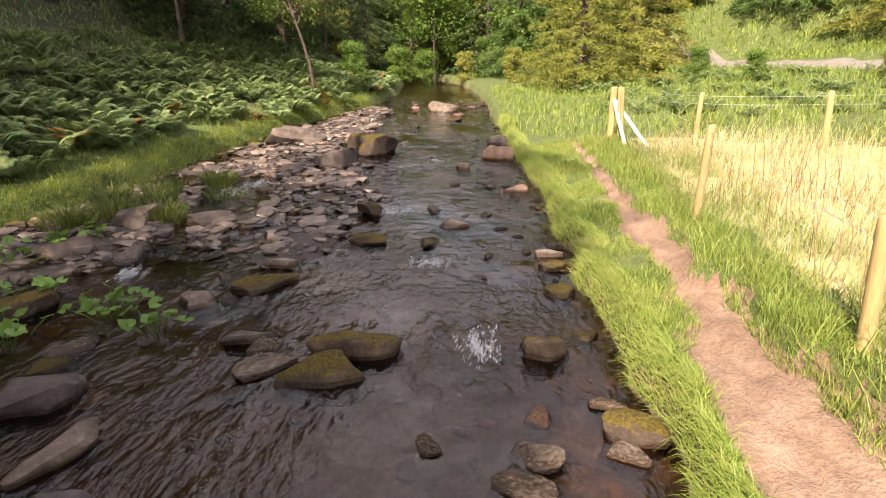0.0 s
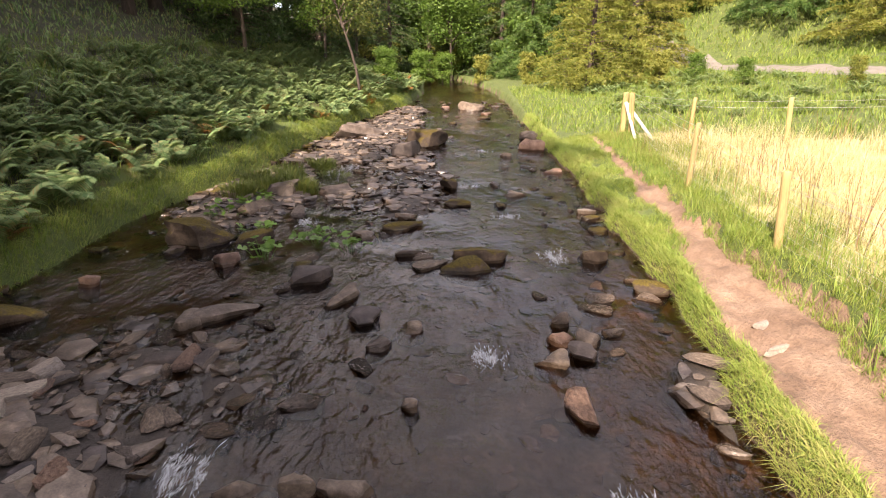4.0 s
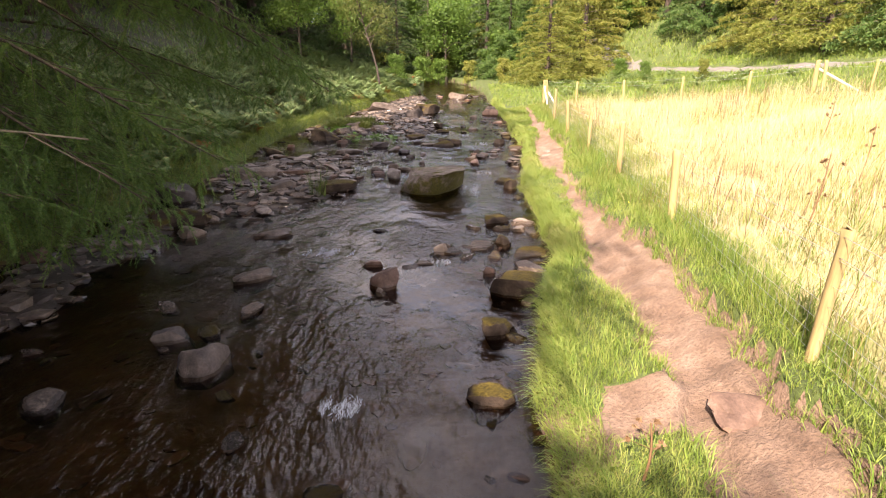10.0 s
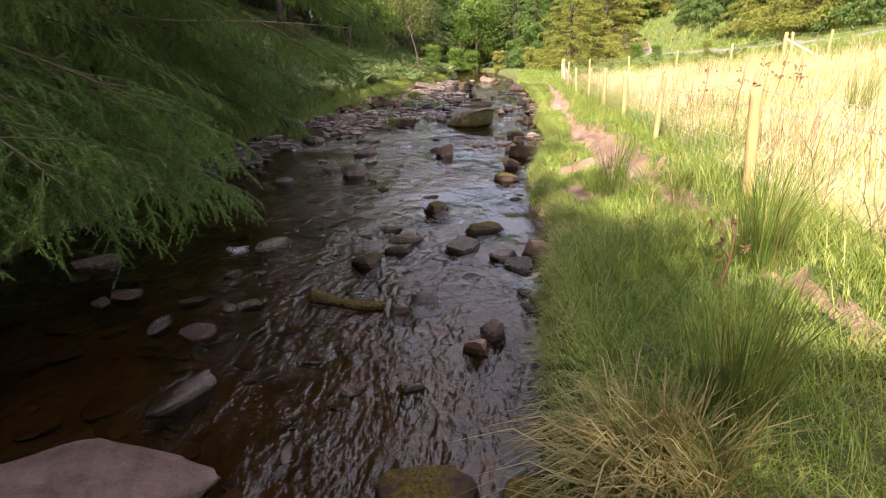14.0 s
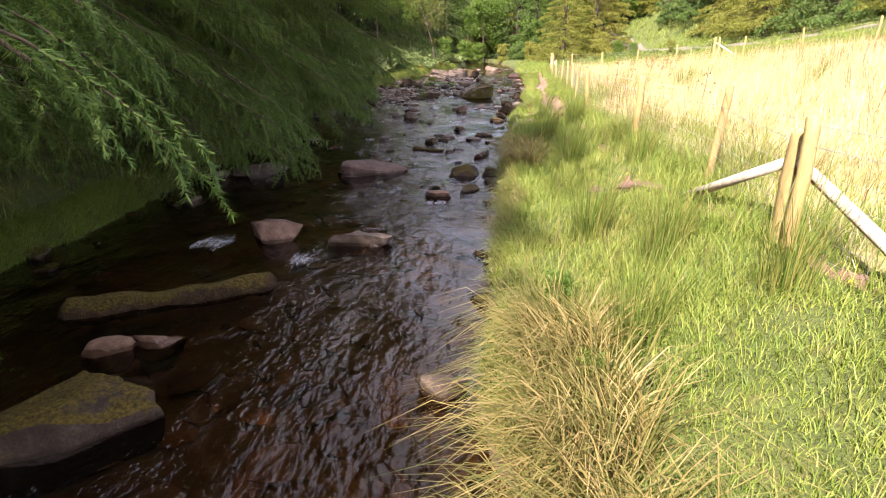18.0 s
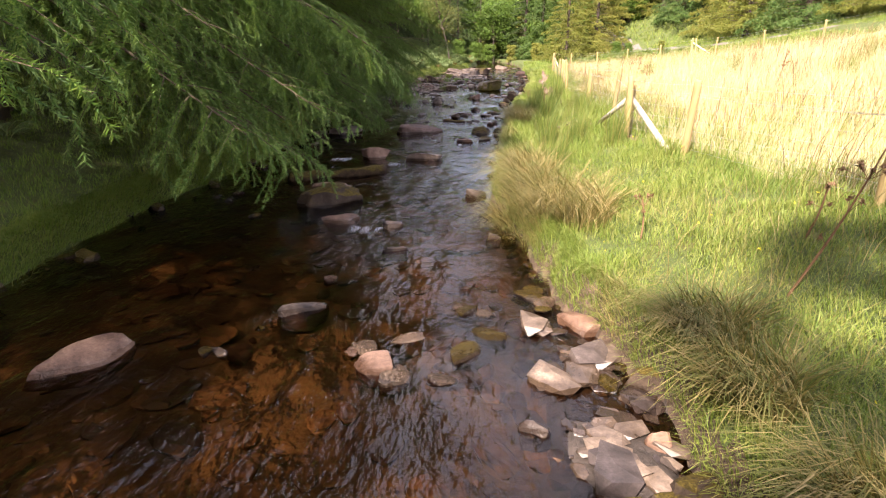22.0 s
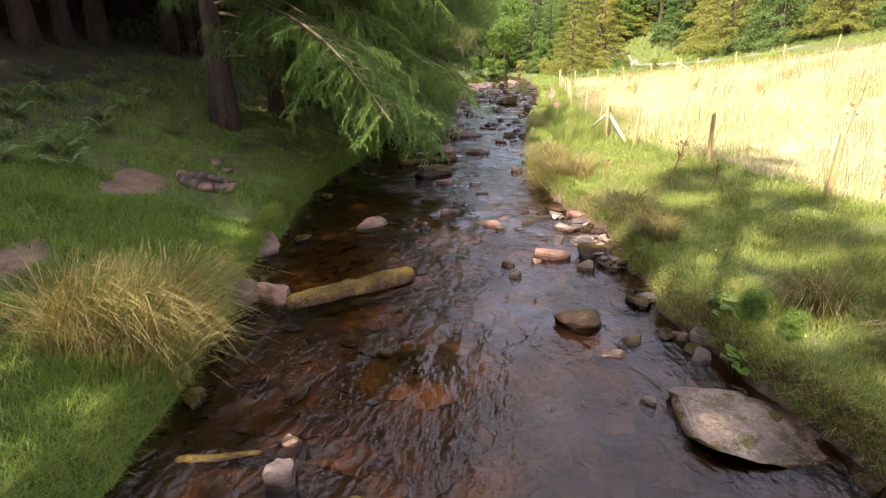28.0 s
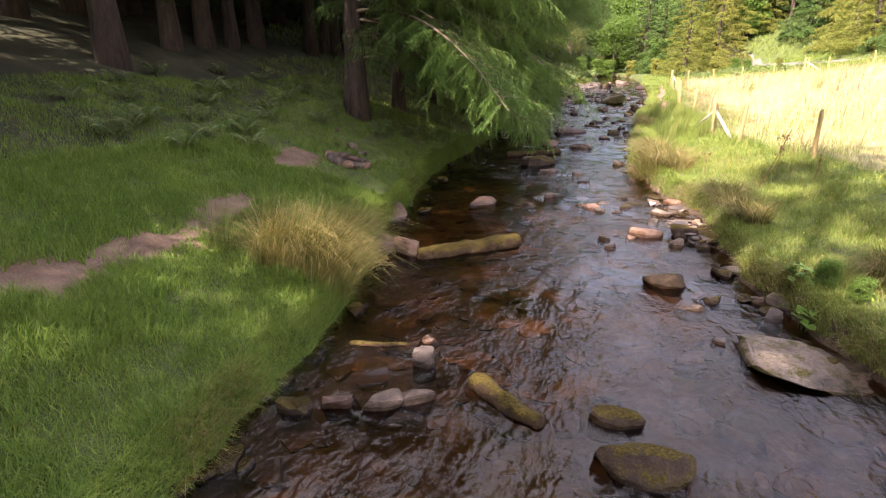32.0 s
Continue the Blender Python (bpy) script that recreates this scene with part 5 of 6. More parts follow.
def log(name, a, b, r0, r1, z0, z1, label):
    s = np.linspace(0, 1, 28)
    p = np.stack([a[0] + (b[0] - a[0]) * s + 0.02 * np.sin(s * 7), a[1] + (b[1] - a[1]) * s + 0.02 * np.cos(s * 5), np.array([float(water_z(a[1])) + z0]) * (1 - s) + (float(water_z(b[1])) + z1) * s], 1)
    r = r0 + (r1 - r0) * s
    r[[0, -1]] *= (0.45, 0.35)
    r = r * (1 + 0.1 * np.sin(s * 11))
    me = tubes_mesh(name, [(p, r, 22)], M_LOG)
    v = np.zeros(len(me.vertices) * 3, np.float32)
    me.vertices.foreach_get("co", v)
    v = v.reshape(-1, 3)
    v = v + (r0 * 0.22 * vnoise(v[:, 0] * 5 + v[:, 2] * 7, v[:, 1] * 5 + v[:, 2] * 9, 3) + r0 * 0.10 * vnoise(v[:, 0] * 17 + v[:, 2] * 23, v[:, 1] * 17, 4))[:, None] * np.array([0.6, 0.6, 1.0])
    me.vertices.foreach_set("co", v.astype(np.float32).ravel())
    ob = new(name, me)
    return tagged(ob, label, "log")


log("fallen_log", (-3.75, 3.55), (-2.25, 4.62), 0.16, 0.14, -0.02, 0.07, "mossy waterlogged log lying across the shallows")
log("fallen_log", (-4.35, 12.75), (-2.68, 13.55), 0.12, 0.10, 0.0, 0.05, "mossy brown log in the stream")
log("fallen_log", (-1.92, 0.52), (-1.14, 0.08), 0.10, 0.09, 0.02, 0.0, "short mossy log stranded in the stream")
log("broken_plank", (-2.55, 20.72), (-1.85, 20.6), 0.05, 0.04, 0.03, 0.01, "splintered wet branch stuck between stones")
log("broken_plank", (-3.45, 0.78), (-2.8, 0.97), 0.035, 0.03, 0.0, 0.01, "thin grey plank of driftwood in the shallows")

def scatter(n, x0, x1, y0, y1, keep, seed):
    q = np.random.default_rng(seed)
    x, y = q.uniform(x0, x1, n), q.uniform(y0, y1, n)
    m = keep(x, y)
    return x[m], y[m], q


def in_stream(x, y):
    return (x > left_edge(y) + 0.05) & (x < right_edge(y) - 0.03)


# countable cobbles on the nearest shingle
sx, sy, q = scatter(1500, -7, 0.6, 29.5, 36.5, lambda x, y: in_stream(x, y) & (bar_mask(x, y) > 0.5), 61)
shapes = [stone_shape(900 + i, 2, 0.7, 7, 0.05) for i in range(14)]
for i in range(min(240, len(sx))):
    p, f = shapes[i % 14]
    s = 0.07 + 0.17 * q.uniform() ** 1.6
    key = "grey" if i % 4 else ("red" if i % 12 else "pale")
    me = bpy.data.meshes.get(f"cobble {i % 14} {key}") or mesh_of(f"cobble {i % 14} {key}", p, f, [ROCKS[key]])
    me.set_sharp_from_angle(angle=radians(31))
    ob = new("cobble", me)
    ob.matrix_world = Matrix.Translation((sx[i], sy[i], float(land(sx[i], sy[i])) + s * 0.18)) @ Matrix.Rotation(q.uniform(0, 6.28), 4, 'Z') @ Matrix.Rotation(q.normal(0, 0.15), 4, 'X') @ Matrix.Diagonal((s, s * q.uniform(0.4, 0.75), s * q.uniform(0.16, 0.36), 1))
    tagged(ob, "flat sandstone cobble on the shingle bar", "stone", "cobbles on the shingle bar")
ax, ay, q = scatter(34000, -8, 1, -2, 60, lambda x, y: in_stream(x, y) & (bar_mask(x, y) > 0.35), 62)
tagged(stones_object("shingle", np.stack([ax, ay, land(ax, ay)], 1), q.gamma(2.2, 0.032, len(ax)).clip(0.02, 0.2), M_STONES, 1, 6, (0.16, 0.38)), "brown and grey shingle of flat stones", "shingle", kind="stuff")
ax, ay, q = scatter(9000, -8, 3.5, -8, 60, lambda x, y: in_stream(x, y) & (bar_mask(x, y) < 0.4), 63)
tagged(stones_object("bed_stones", np.stack([ax, ay, land(ax, ay)], 1), (q.gamma(2.2, 0.05, len(ax)) * np.where(ay < 24, 1.0, 0.6)).clip(0.03, 0.22), M_BEDSTONES, 2, 7, (0.16, 0.3)), "reddish stones lying under the water", "stones", kind="stuff")
ax, ay, q = scatter(3600, -8, 3.5, 6, 60, lambda x, y: in_stream(x, y) & (bar_mask(x, y) < 0.3) & (vnoise(x * 0.5, y * 0.5, 71) + 0.4 * vnoise(x * 1.4, y * 1.4, 72) > 0.45 - 0.55 * (y > 40) - 0.5 * ((y > 20) & (y < 33)) - 0.3 * ((y > 33) & (x < -2.5))), 64)
for i in range(min(300, len(ax))):
    p, f = shapes[i % 14]
    r = min(max(q.gamma(2.4, 0.042), 0.04), 0.26)
    key = "grey" if i % 3 else ("mossy" if i % 2 else "red")
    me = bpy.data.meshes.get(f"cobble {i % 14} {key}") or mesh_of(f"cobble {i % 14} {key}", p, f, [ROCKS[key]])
    me.set_sharp_from_angle(angle=radians(31))
    ob = new("river_stone", me)
    ob.matrix_world = Matrix.Translation((ax[i], ay[i], float(water_z(ay[i])) - 0.02)) @ Matrix.Rotation(q.uniform(0, 6.28), 4, 'Z') @ Matrix.Rotation(q.normal(0, 0.15), 4, 'X') @ Matrix.Diagonal((r, r * q.uniform(0.5, 0.9), r * q.uniform(0.3, 0.55), 1))
    tagged(ob, {"grey": "wet grey stone breaking the surface", "mossy": "dark mossy stone breaking the surface", "red": "reddish wet stone breaking the surface"}[key], "stone", "stones breaking the surface")
ax, ay, q = scatter(9000, -8, 4, -8, 60, lambda x, y: (np.abs(x - left_edge(y) - 0.15) < 0.22) | (np.abs(x - right_edge(y) + 0.1) < 0.14), 65)
ax, ay = ax[:900], ay[:900]
tagged(stones_object("edge_stones", np.stack([ax, ay, np.maximum(land(ax, ay), water_z(ay) - 0.06)], 1), q.gamma(3, 0.03, len(ax)).clip(0.03, 0.18), ROCKS["mossy"], 2, 9, (0.35, 0.6)), "mossy stones along the water's edge", "stones", kind="stuff")

# broken water below the stones
def white_water(x, y, rx, ry, seed):
    g = np.random.default_rng(seed)
    n = int(110 + 2100 * rx * ry * 4)
    threads = g.normal(0, 0.42, 14)
    py = y + g.normal(0, 0.5, n) * ry
    px = x + threads[g.integers(14, size=n)] * rx + g.normal(0, 0.018, n) + 0.03 * np.sin(py * 9)
    pz = water_height(px, py) + 0.003 + np.abs(g.normal(0, 0.008, n))
    a = g.normal(1.57, 0.3, n)
    L, W = g.uniform(0.01, 0.06, n), g.uniform(0.001, 0.0032, n)
    u = np.stack([np.cos(a), np.sin(a), g.normal(0, 0.08, n)], 1)
    w = np.stack([-np.sin(a), np.cos(a), g.normal(0, 0.3, n)], 1)
    c = np.stack([px, py, pz], 1)
    v = np.stack([c - u * L[:, None], c - w * W[:, None], c + u * L[:, None], c + w * W[:, None]], 1).reshape(-1, 3)
    ob = new("white_water", mesh_of("white_water", v, np.arange(len(v)).reshape(-1, 4), [M_FOAM]))
    return tagged(ob, "white broken water tumbling below stones", "rapids", kind="stuff")


for i, (x, y, rx, ry) in enumerate(((-0.85, 32.67, 0.23, 0.5), (-3.81, 34.6, 0.21, 0.2), (-2.93, 32.92, 0.16, 0.2), (-4.52, 40.13, 0.28, 0.18), (-1.18, 40.63, 0.24, 0.15), (-0.56, 38.82, 0.18, 0.25), (-1.93, 42.66, 0.4, 0.2), (-1.42, 46.6, 0.26, 0.13),
                                    (-3.06, 28.73, 0.29, 0.16), (-3.83, 21.92, 0.16, 0.09), (-2.7, 14.24, 0.16, 0.16), (-3.89, 14.6, 0.29, 0.19), (-2.2, 10.32, 0.19, 0.12))):
    white_water(x, y, rx, ry, 800 + i)
for i, (x, y, rx, ry) in enumerate(((-4.93, 43.67, 0.36, 0.36), (-1.31, 28.45, 0.11, 0.1), (-4.72, 44.3, 0.22, 0.3), (-0.6, 34.4, 0.2, 0.2), (-1.6, 36.2, 0.2, 0.15), (-2.0, 25.2, 0.2, 0.12), (-1.4, 16.6, 0.25, 0.12))):
    white_water(x, y, rx, ry, 830 + i)

# ---- fence ----
def post_mesh(name, r, h, seed, material, sharp=False):
    g2 = np.random.default_rng(seed)
    s = np.array([-0.3, 0.0, 0.3, 0.6, 0.9, 0.985, 1.0]) * h
    rr = r * np.array([1, 1.02, 1, 0.98, 0.97, 0.95, 0.8])
    return tubes_mesh(name, [(np.stack([g2.normal(0, 0.004, 7), g2.normal(0, 0.004, 7), s], 1), rr, 10)], material)


def wire_points(a, b, n=7, sag=0.02):
    s = np.linspace(0, 1, n)
    p = np.outer(1 - s, a) + np.outer(s, b)
    p[:, 2] -= sag * 4 * s * (1 - s)
    return p


def fence_run(name, spots, label, netting=True, tops=None):
    e = tagged(new(name), label, "fence")
    feet = []
    for i, (x, y, h) in enumerate(spots):
        z = float(land(x, y))
        ob = new("post", post_mesh("post", 0.041 + 0.006 * (i % 3), h, i * 3 + 1, M_POST))
        ob.parent = e
        ob.matrix_world = Matrix.Translation((x, y, z)) @ Euler((radians((i * 53 % 7) - 3), radians((i * 31 % 9) - 4), i)).to_matrix().to_4x4()
        feet.append(np.array([x, y, z]))
    for (a, (_, _, ha)), (b, (_, _, hb)) in zip(zip(feet, spots), zip(feet[1:], spots[1:])):
        for k, drop in enumerate((0.06, 0.2)):
            o = new("strand", tubes_mesh("strand", [(wire_points(a + (0, 0, ha - drop), b + (0, 0, hb - drop)), np.full(7, 0.0024), 4)], M_WIRE))
            o.parent = e
        if netting:
            many = [(wire_points(a + (0, 0, t), b + (0, 0, t), 5, 0.01), np.full(5, 0.0016), 3) for t in (0.08, 0.2, 0.32, 0.45, 0.6, 0.78)]
            n = int(np.linalg.norm(b - a) / 0.15)
            for i in range(1, n):
                c = a + (b - a) * i / n
                many.append((np.stack([c + (0, 0, 0.08), c + (0, 0, 0.43), c + (0, 0, 0.77)]), np.full(3, 0.0014), 3))
            o = new("netting", tubes_mesh("netting", many, M_WIRE))
            o.parent = e
    return e


fence_run("stock_fence", [(2.5, 46.1, 1.1), (2.05, 41.0, 1.12), (2.05, 38.1, 0.95), (2.03, 35.0, 1.02), (1.95, 31.8, 1.05), (1.8, 28.5, 0.98), (1.48, 24.9, 1.0), (1.3, 21.3, 0.95), (1.48, 17.4, 0.95), (1.63, 14.7, 1.0), (1.55, 12.8, 0.98),
                          (2.0, 11.2, 0.95), (2.97, 8.8, 0.98), (3.98, 6.4, 1.0), (5.1, 4.0, 1.0), (6.6, 1.0, 1.0), (8.2, -2.0, 1.0)], "wooden post fence with wire netting beside the path")
fence_run("back_fence", [(2.5, 46.3, 1.1), (3.55, 45.0, 1.0), (5.3, 44.0, 0.95), (7.0, 42.5, 0.95), (8.8, 41.2, 0.95), (10.6, 40.0, 1.05), (11.4, 39.0, 1.0), (13.4, 37.4, 1.0), (15.5, 35.6, 1.0), (17.6, 33.8, 1.0), (19.7, 32.0, 1.0), (21.8, 30.0, 1.0)],
          "far side of the post and wire fence round the meadow", False)


def beam(name, a, b, r, material, parent):
    ob = new(name, tubes_mesh(name, [(np.stack([np.array(a), (np.array(a) + np.array(b)) / 2, np.array(b)]), np.full(3, r), 8)], material))
    ob.parent = parent
    return ob


def strainer(x, y, h, foot, foot2, label):
    """A corner post with one or two slanting struts."""
    e = tagged(new("strainer_post"), label, "fence post")
    z = float(land(x, y))
    ob = new("post", post_mesh("post", 0.075, h, 77, M_POST))
    ob.parent = e
    ob.location = (x, y, z)
    for f in (foot, foot2):
        if f:
            beam("strut", (x, y, z + h * 0.78), (f[0], f[1], float(land(*f)) + 0.02), 0.042, M_GREYPOST, e)
    return e


strainer(2.4, 46.7, 1.1, (2.8, 45.3), (2.45, 45.6), "weathered corner post with pale slanting struts")
strainer(1.6, 13.05, 0.88, (1.86, 11.45), (1.28, 14.3), "weathered strainer post with two slanting struts")
strainer(10.4, 40.2, 1.1, (11.3, 39.3), None, "weathered strainer post with a pale slanting strut")

# ---- fire ring ----
ring = tagged(new("fire_ring"), "ring of sooty stones round a burnt-out campfire", "fire pit")
FX, FY = -6.7, 6.75
FZ = float(land(FX, FY))
for i in range(11):
    a = i / 11 * 2 * math.pi
    p, f = stone_shape(700 + i, 2, 0.65, 7, 0.04)
    ob = new("stone", mesh_of("ring_stone", p * np.array([0.15, 0.11, 0.10]), f, [ROCKS["grey" if i % 3 else "red"]]))
    ob.parent = ring
    rx, ry = FX + 0.42 * math.cos(a), FY + 0.38 * math.sin(a)
    ob.matrix_world = Matrix.Translation((rx, ry, float(land(rx, ry)) + 0.06)) @ Matrix.Rotation(a + 1.57, 4, 'Z')
p, f = stone_shape(720, 3, 0.9, 2, 0.08)
ash = new("ash", mesh_of("ash", p * np.array([0.32, 0.29, 0.035]), f, [M_CHAR]))
ash.parent = ring
ash.matrix_world = Matrix.Translation((FX, FY, FZ + 0.01)) @ Matrix.Rotation(0.27, 4, 'Y')
for x, y, s in ((-7.3, 8.1, 0.16), (-7.0, 8.0, 0.13), (-8.2, 8.9, 0.1), (-7.9, 6.2, 0.08)):
    boulder('grey', x, y, s * 2, s * 1.4, s * 0.8, x * 50, float(land(x, y)), 4, "loose stone lying on the trodden grass", "loose_stone")

# ---- grass and herbs ----
def spots(n, x0, x1, y0, y1, keep, seed):
    x, y, q = scatter(n, x0, x1, y0, y1, keep, seed)
    return np.stack([x, y, land(x, y) - 0.01], 1), q


def off_path(x, y, w=0.7):
    p = along(y, PATH_LINE)
    wide = along(y, PATH_WIDTH)
    d = np.abs(x - p) + 0.10 * vnoise(x * 3, y * 3, 41) + 0.05 * vnoise(x * 9, y * 9, 42)
    bare = (x < p) & (y > 22.8) & (y < 25.2) & (vnoise(x * 2.5, y * 2.5, 44) > -0.28)
    return ((d > wide * w) | (y < 9) | (y > 47)) & ~bare


def grass(name, n, box, keep, seed, hgt, wid, lean, material, label, segments=2, grow=0.0):
    """Blades over a part of the plan; with grow they stand shorter by the fence and reach their height that many metres beyond it."""
    b, q = spots(n, *box, keep, seed)
    k = len(b)
    clump = 0.85 + 0.55 * vnoise(b[:, 0] * 1.8, b[:, 1] * 1.8, seed) + 0.35 * vnoise(b[:, 0] * 5.5, b[:, 1] * 5.5, seed + 1)
    h = q.uniform(*hgt, k) * clump
    if grow:
        h *= 0.4 + 0.6 * smooth((b[:, 0] - along(b[:, 1], FENCE_LINE) + 0.6 * vnoise(b[:, 0] * 1.1, b[:, 1] * 1.1, 139)) / grow)
    ob = new(name, blades(name, b, h, q.uniform(*wid, k), q.uniform(*lean, k), material, seed, segments))
    return tagged(ob, label, "grass", kind="stuff")


def verge(x, y):
    return (x > right_edge(y) + 0.06) & (x < along(y, FENCE_LINE) + 0.25) & off_path(x, y)


grass("verge_grass", 800000, (-0.8, 4.5, -3, 47), verge, 101, (0.07, 0.20), (0.0035, 0.008), (0.2, 1.0), G_BANK, "short green grass between stream and fence")
grass("fence_grass", 60000, (0.8, 5, 0, 47), lambda x, y: (np.abs(x - along(y, FENCE_LINE) + 0.1) < 0.45) & off_path(x, y), 102, (0.15, 0.4), (0.004, 0.009), (0.2, 0.8), G_BANK, "longer grass along the fence", 3)

grass("rank_grass", 70000, (0.6, 4, 9, 46), lambda x, y: (x > along(y, PATH_LINE) + along(y, PATH_WIDTH) + 0.18) & (x < along(y, FENCE_LINE) + 0.9) & (vnoise(x * 1.3, y * 1.3, 131) > -0.25), 118, (0.22, 0.5), (0.003, 0.0065), (0.2, 0.9), G_BANK, "rank grass between path and fence", 3)
grass("rank_straw", 26000, (0.6, 4, 9, 46), lambda x, y: (x > along(y, PATH_LINE) + along(y, PATH_WIDTH) + 0.22) & (x < along(y, FENCE_LINE) + 1.4) & (vnoise(x * 1.1, y * 1.1, 132) > -0.1), 119, (0.3, 0.65), (0.003, 0.007), (0.2, 0.9), G_TUSSOCK, "dry bents among the rank grass", 3)
grass("verge_bents", 17000, (-0.8, 4.2, -3, 24), lambda x, y: (x > right_edge(y) + 0.1) & (x < along(y, FENCE_LINE)) & (vnoise(x * 0.9, y * 0.9, 133) > 0.0), 120, (0.2, 0.45), (0.003, 0.006), (0.2, 1.0), G_TUSSOCK, "brown bents scattered through the verge", 3)
grass("verge_tall", 60000, (-0.8, 4.2, 11, 24), lambda x, y: (x > right_edge(y) + 0.05) & (x < along(y, FENCE_LINE)) & off_path(x, y) & (vnoise(x * 1.2, y * 1.2, 134) > -0.2), 121, (0.18, 0.42), (0.003, 0.006), (0.3, 1.1), G_BANK, "long soft grass on the shaded verge", 3)


def fringe(name, n, y0, y1, edge, sign, hgt, material, seed, label, inward=0.32, gap=-1.0):
    """Long grass leaning from the lip of a bank over the water."""
    q = np.random.default_rng(seed)
    y = q.uniform(y0, y1, n)
    x = edge(y) + sign * (0.05 + inward * q.uniform(0, 1, n) ** 1.3)
    keep = vnoise(x * 1.1, y * 1.1, seed + 2) > gap
    x, y = x[keep], y[keep]
    n = len(x)
    b = np.stack([x, y, land(x, y) - 0.02], 1)
    way = (np.pi if sign > 0 else 0.0) + q.normal(0, 0.8, n)
    clump = 0.7 + 0.6 * np.abs(vnoise(x * 2.2, y * 2.2, seed))
    ob = new(name, blades(name, b, q.uniform(*hgt, n) * clump, q.uniform(0.004, 0.009, n), q.uniform(0.5, 1.25, n), material, seed, 3, 0.8, way))
    return tagged(ob, label, "grass", kind="stuff")


fringe("bank_edge_grass", 60000, -4, 52, right_edge, 1, (0.10, 0.28), G_BANK, 103, "grass overhanging the cut bank")
fringe("bank_edge_straw", 11000, -4, 22, right_edge, 1, (0.15, 0.4), G_TUSSOCK, 113, "dry grass hanging over the cut bank", 0.25, 0.15)
fringe("left_bank_fringe", 34000, -4, 16, left_edge, -1, (0.10, 0.28), G_LAWN, 114, "grass hanging over the left bank")
fringe("left_bank_straw", 4500, -3, 8, left_edge, -1, (0.15, 0.4), G_TUSSOCK, 115, "dry grass hanging over the left bank", 0.25, 0.15)
fringe("upper_left_fringe", 22000, 16, 58, left_edge, -1, (0.12, 0.3), G_BANK, 117, "grass along the shaded bank", 0.5)
grass("meadow_grass", 480000, (1.4, 30, -4, 46), lambda x, y: (x > along(y, FENCE_LINE) + 0.15) & (y < 46.5 - (x - 2.4) * 0.83 + 0.5) & (vnoise(x * 9, y * 9, 33) > (x - 8) / 14), 104, (0.3, 0.8), (0.004, 0.010), (0.15, 0.7), G_STRAW, "tall bleached meadow grass gone to seed", grow=2.6)
grass("meadow_green", 80000, (1.4, 22, -4, 46), lambda x, y: (x > along(y, FENCE_LINE) + 0.1) & (y < 46.5 - (x - 2.4) * 0.83) & ((vnoise(x * 0.45, y * 0.45, 135) > 0.12) | (x < along(y, FENCE_LINE) + 1.0 + vnoise(x * 1.5, y * 1.5, 138))), 122, (0.3, 0.65), (0.005, 0.010), (0.15, 0.7), G_BANK, "green patches in the bleached meadow", grow=2.6)
grass("meadow_seed_heads", 30000, (1.6, 24, -4, 46), lambda x, y: (x > along(y, FENCE_LINE) + 0.3) & (y < 46.5 - (x - 2.4) * 0.83) & (vnoise(x * 0.6, y * 0.6, 136) > 0.1), 123, (0.6, 1.0), (0.006, 0.012), (0.1, 0.4), G_DEAD, "brown seed heads standing above the meadow")
grass("far_grass", 120000, (0.3, 34, 30, 64), lambda x, y: (x > right_edge(y) + 0.1) & ((y > 46.5 - (x - 2.4) * 0.83 + 0.3)) & (np.abs(x - along(y, TRACK_LINE)) > 1.1), 105, (0.1, 0.4), (0.012, 0.026), (0.2, 0.8), G_BANK, "rough green grass up the valley")
grass("hill_grass", 90000, (3, 56, 36, 92), lambda x, y: (0.6 * x + 0.8 * y > 56) & (0.6 * x + 0.8 * y < 84) & (np.abs(x - along(y, TRACK_LINE)) > 1.1), 125, (0.25, 0.6), (0.03, 0.06), (0.2, 0.8), G_BANK, "rough grass on the wooded hillside")
grass("near_left_turf", 170000, (-8.5, -3.4, -3, 5.5), lambda x, y: (x < left_edge(y) - 0.05) & (np.abs(x - along(y, TRAIL_LINE)) + 0.12 * vnoise(x * 1.7, y * 1.7, 45) + 0.16 * vnoise(x * 19, y * 19, 48) + 0.5 * (vnoise(x * 0.9, y * 0.9, 49) < -0.15) > 0.22), 116, (0.08, 0.24), (0.005, 0.011), (0.2, 1.0), G_LAWN, "thick green turf by the water")
grass("left_turf", 200000, (-12, -3.4, -7, 14), lambda x, y: (x < left_edge(y) - 0.05) & (np.abs(x - along(y, TRAIL_LINE)) + 0.12 * vnoise(x * 1.7, y * 1.7, 45) + 0.16 * vnoise(x * 19, y * 19, 48) + 0.5 * (vnoise(x * 0.9, y * 0.9, 49) < -0.15) > 0.22), 106, (0.06, 0.18), (0.004, 0.01), (0.2, 0.9), G_LAWN, "short green turf on the left bank")
grass("left_edge_grass", 110000, (-8, -3.2, -7, 60), lambda x, y: np.abs(x - left_edge(y) + 0.16) < 0.22, 107, (0.10, 0.28), (0.004, 0.010), (0.4, 1.1), G_BANK, "grass fringing the left bank", 3)
grass("left_slope_grass", 90000, (-16, -5, 12, 62), lambda x, y: (x < left_edge(y) - 0.1) & (x > left_edge(y) - 8), 108, (0.12, 0.35), (0.006, 0.014), (0.2, 0.9), G_BANK, "rough grass on the shaded slope")

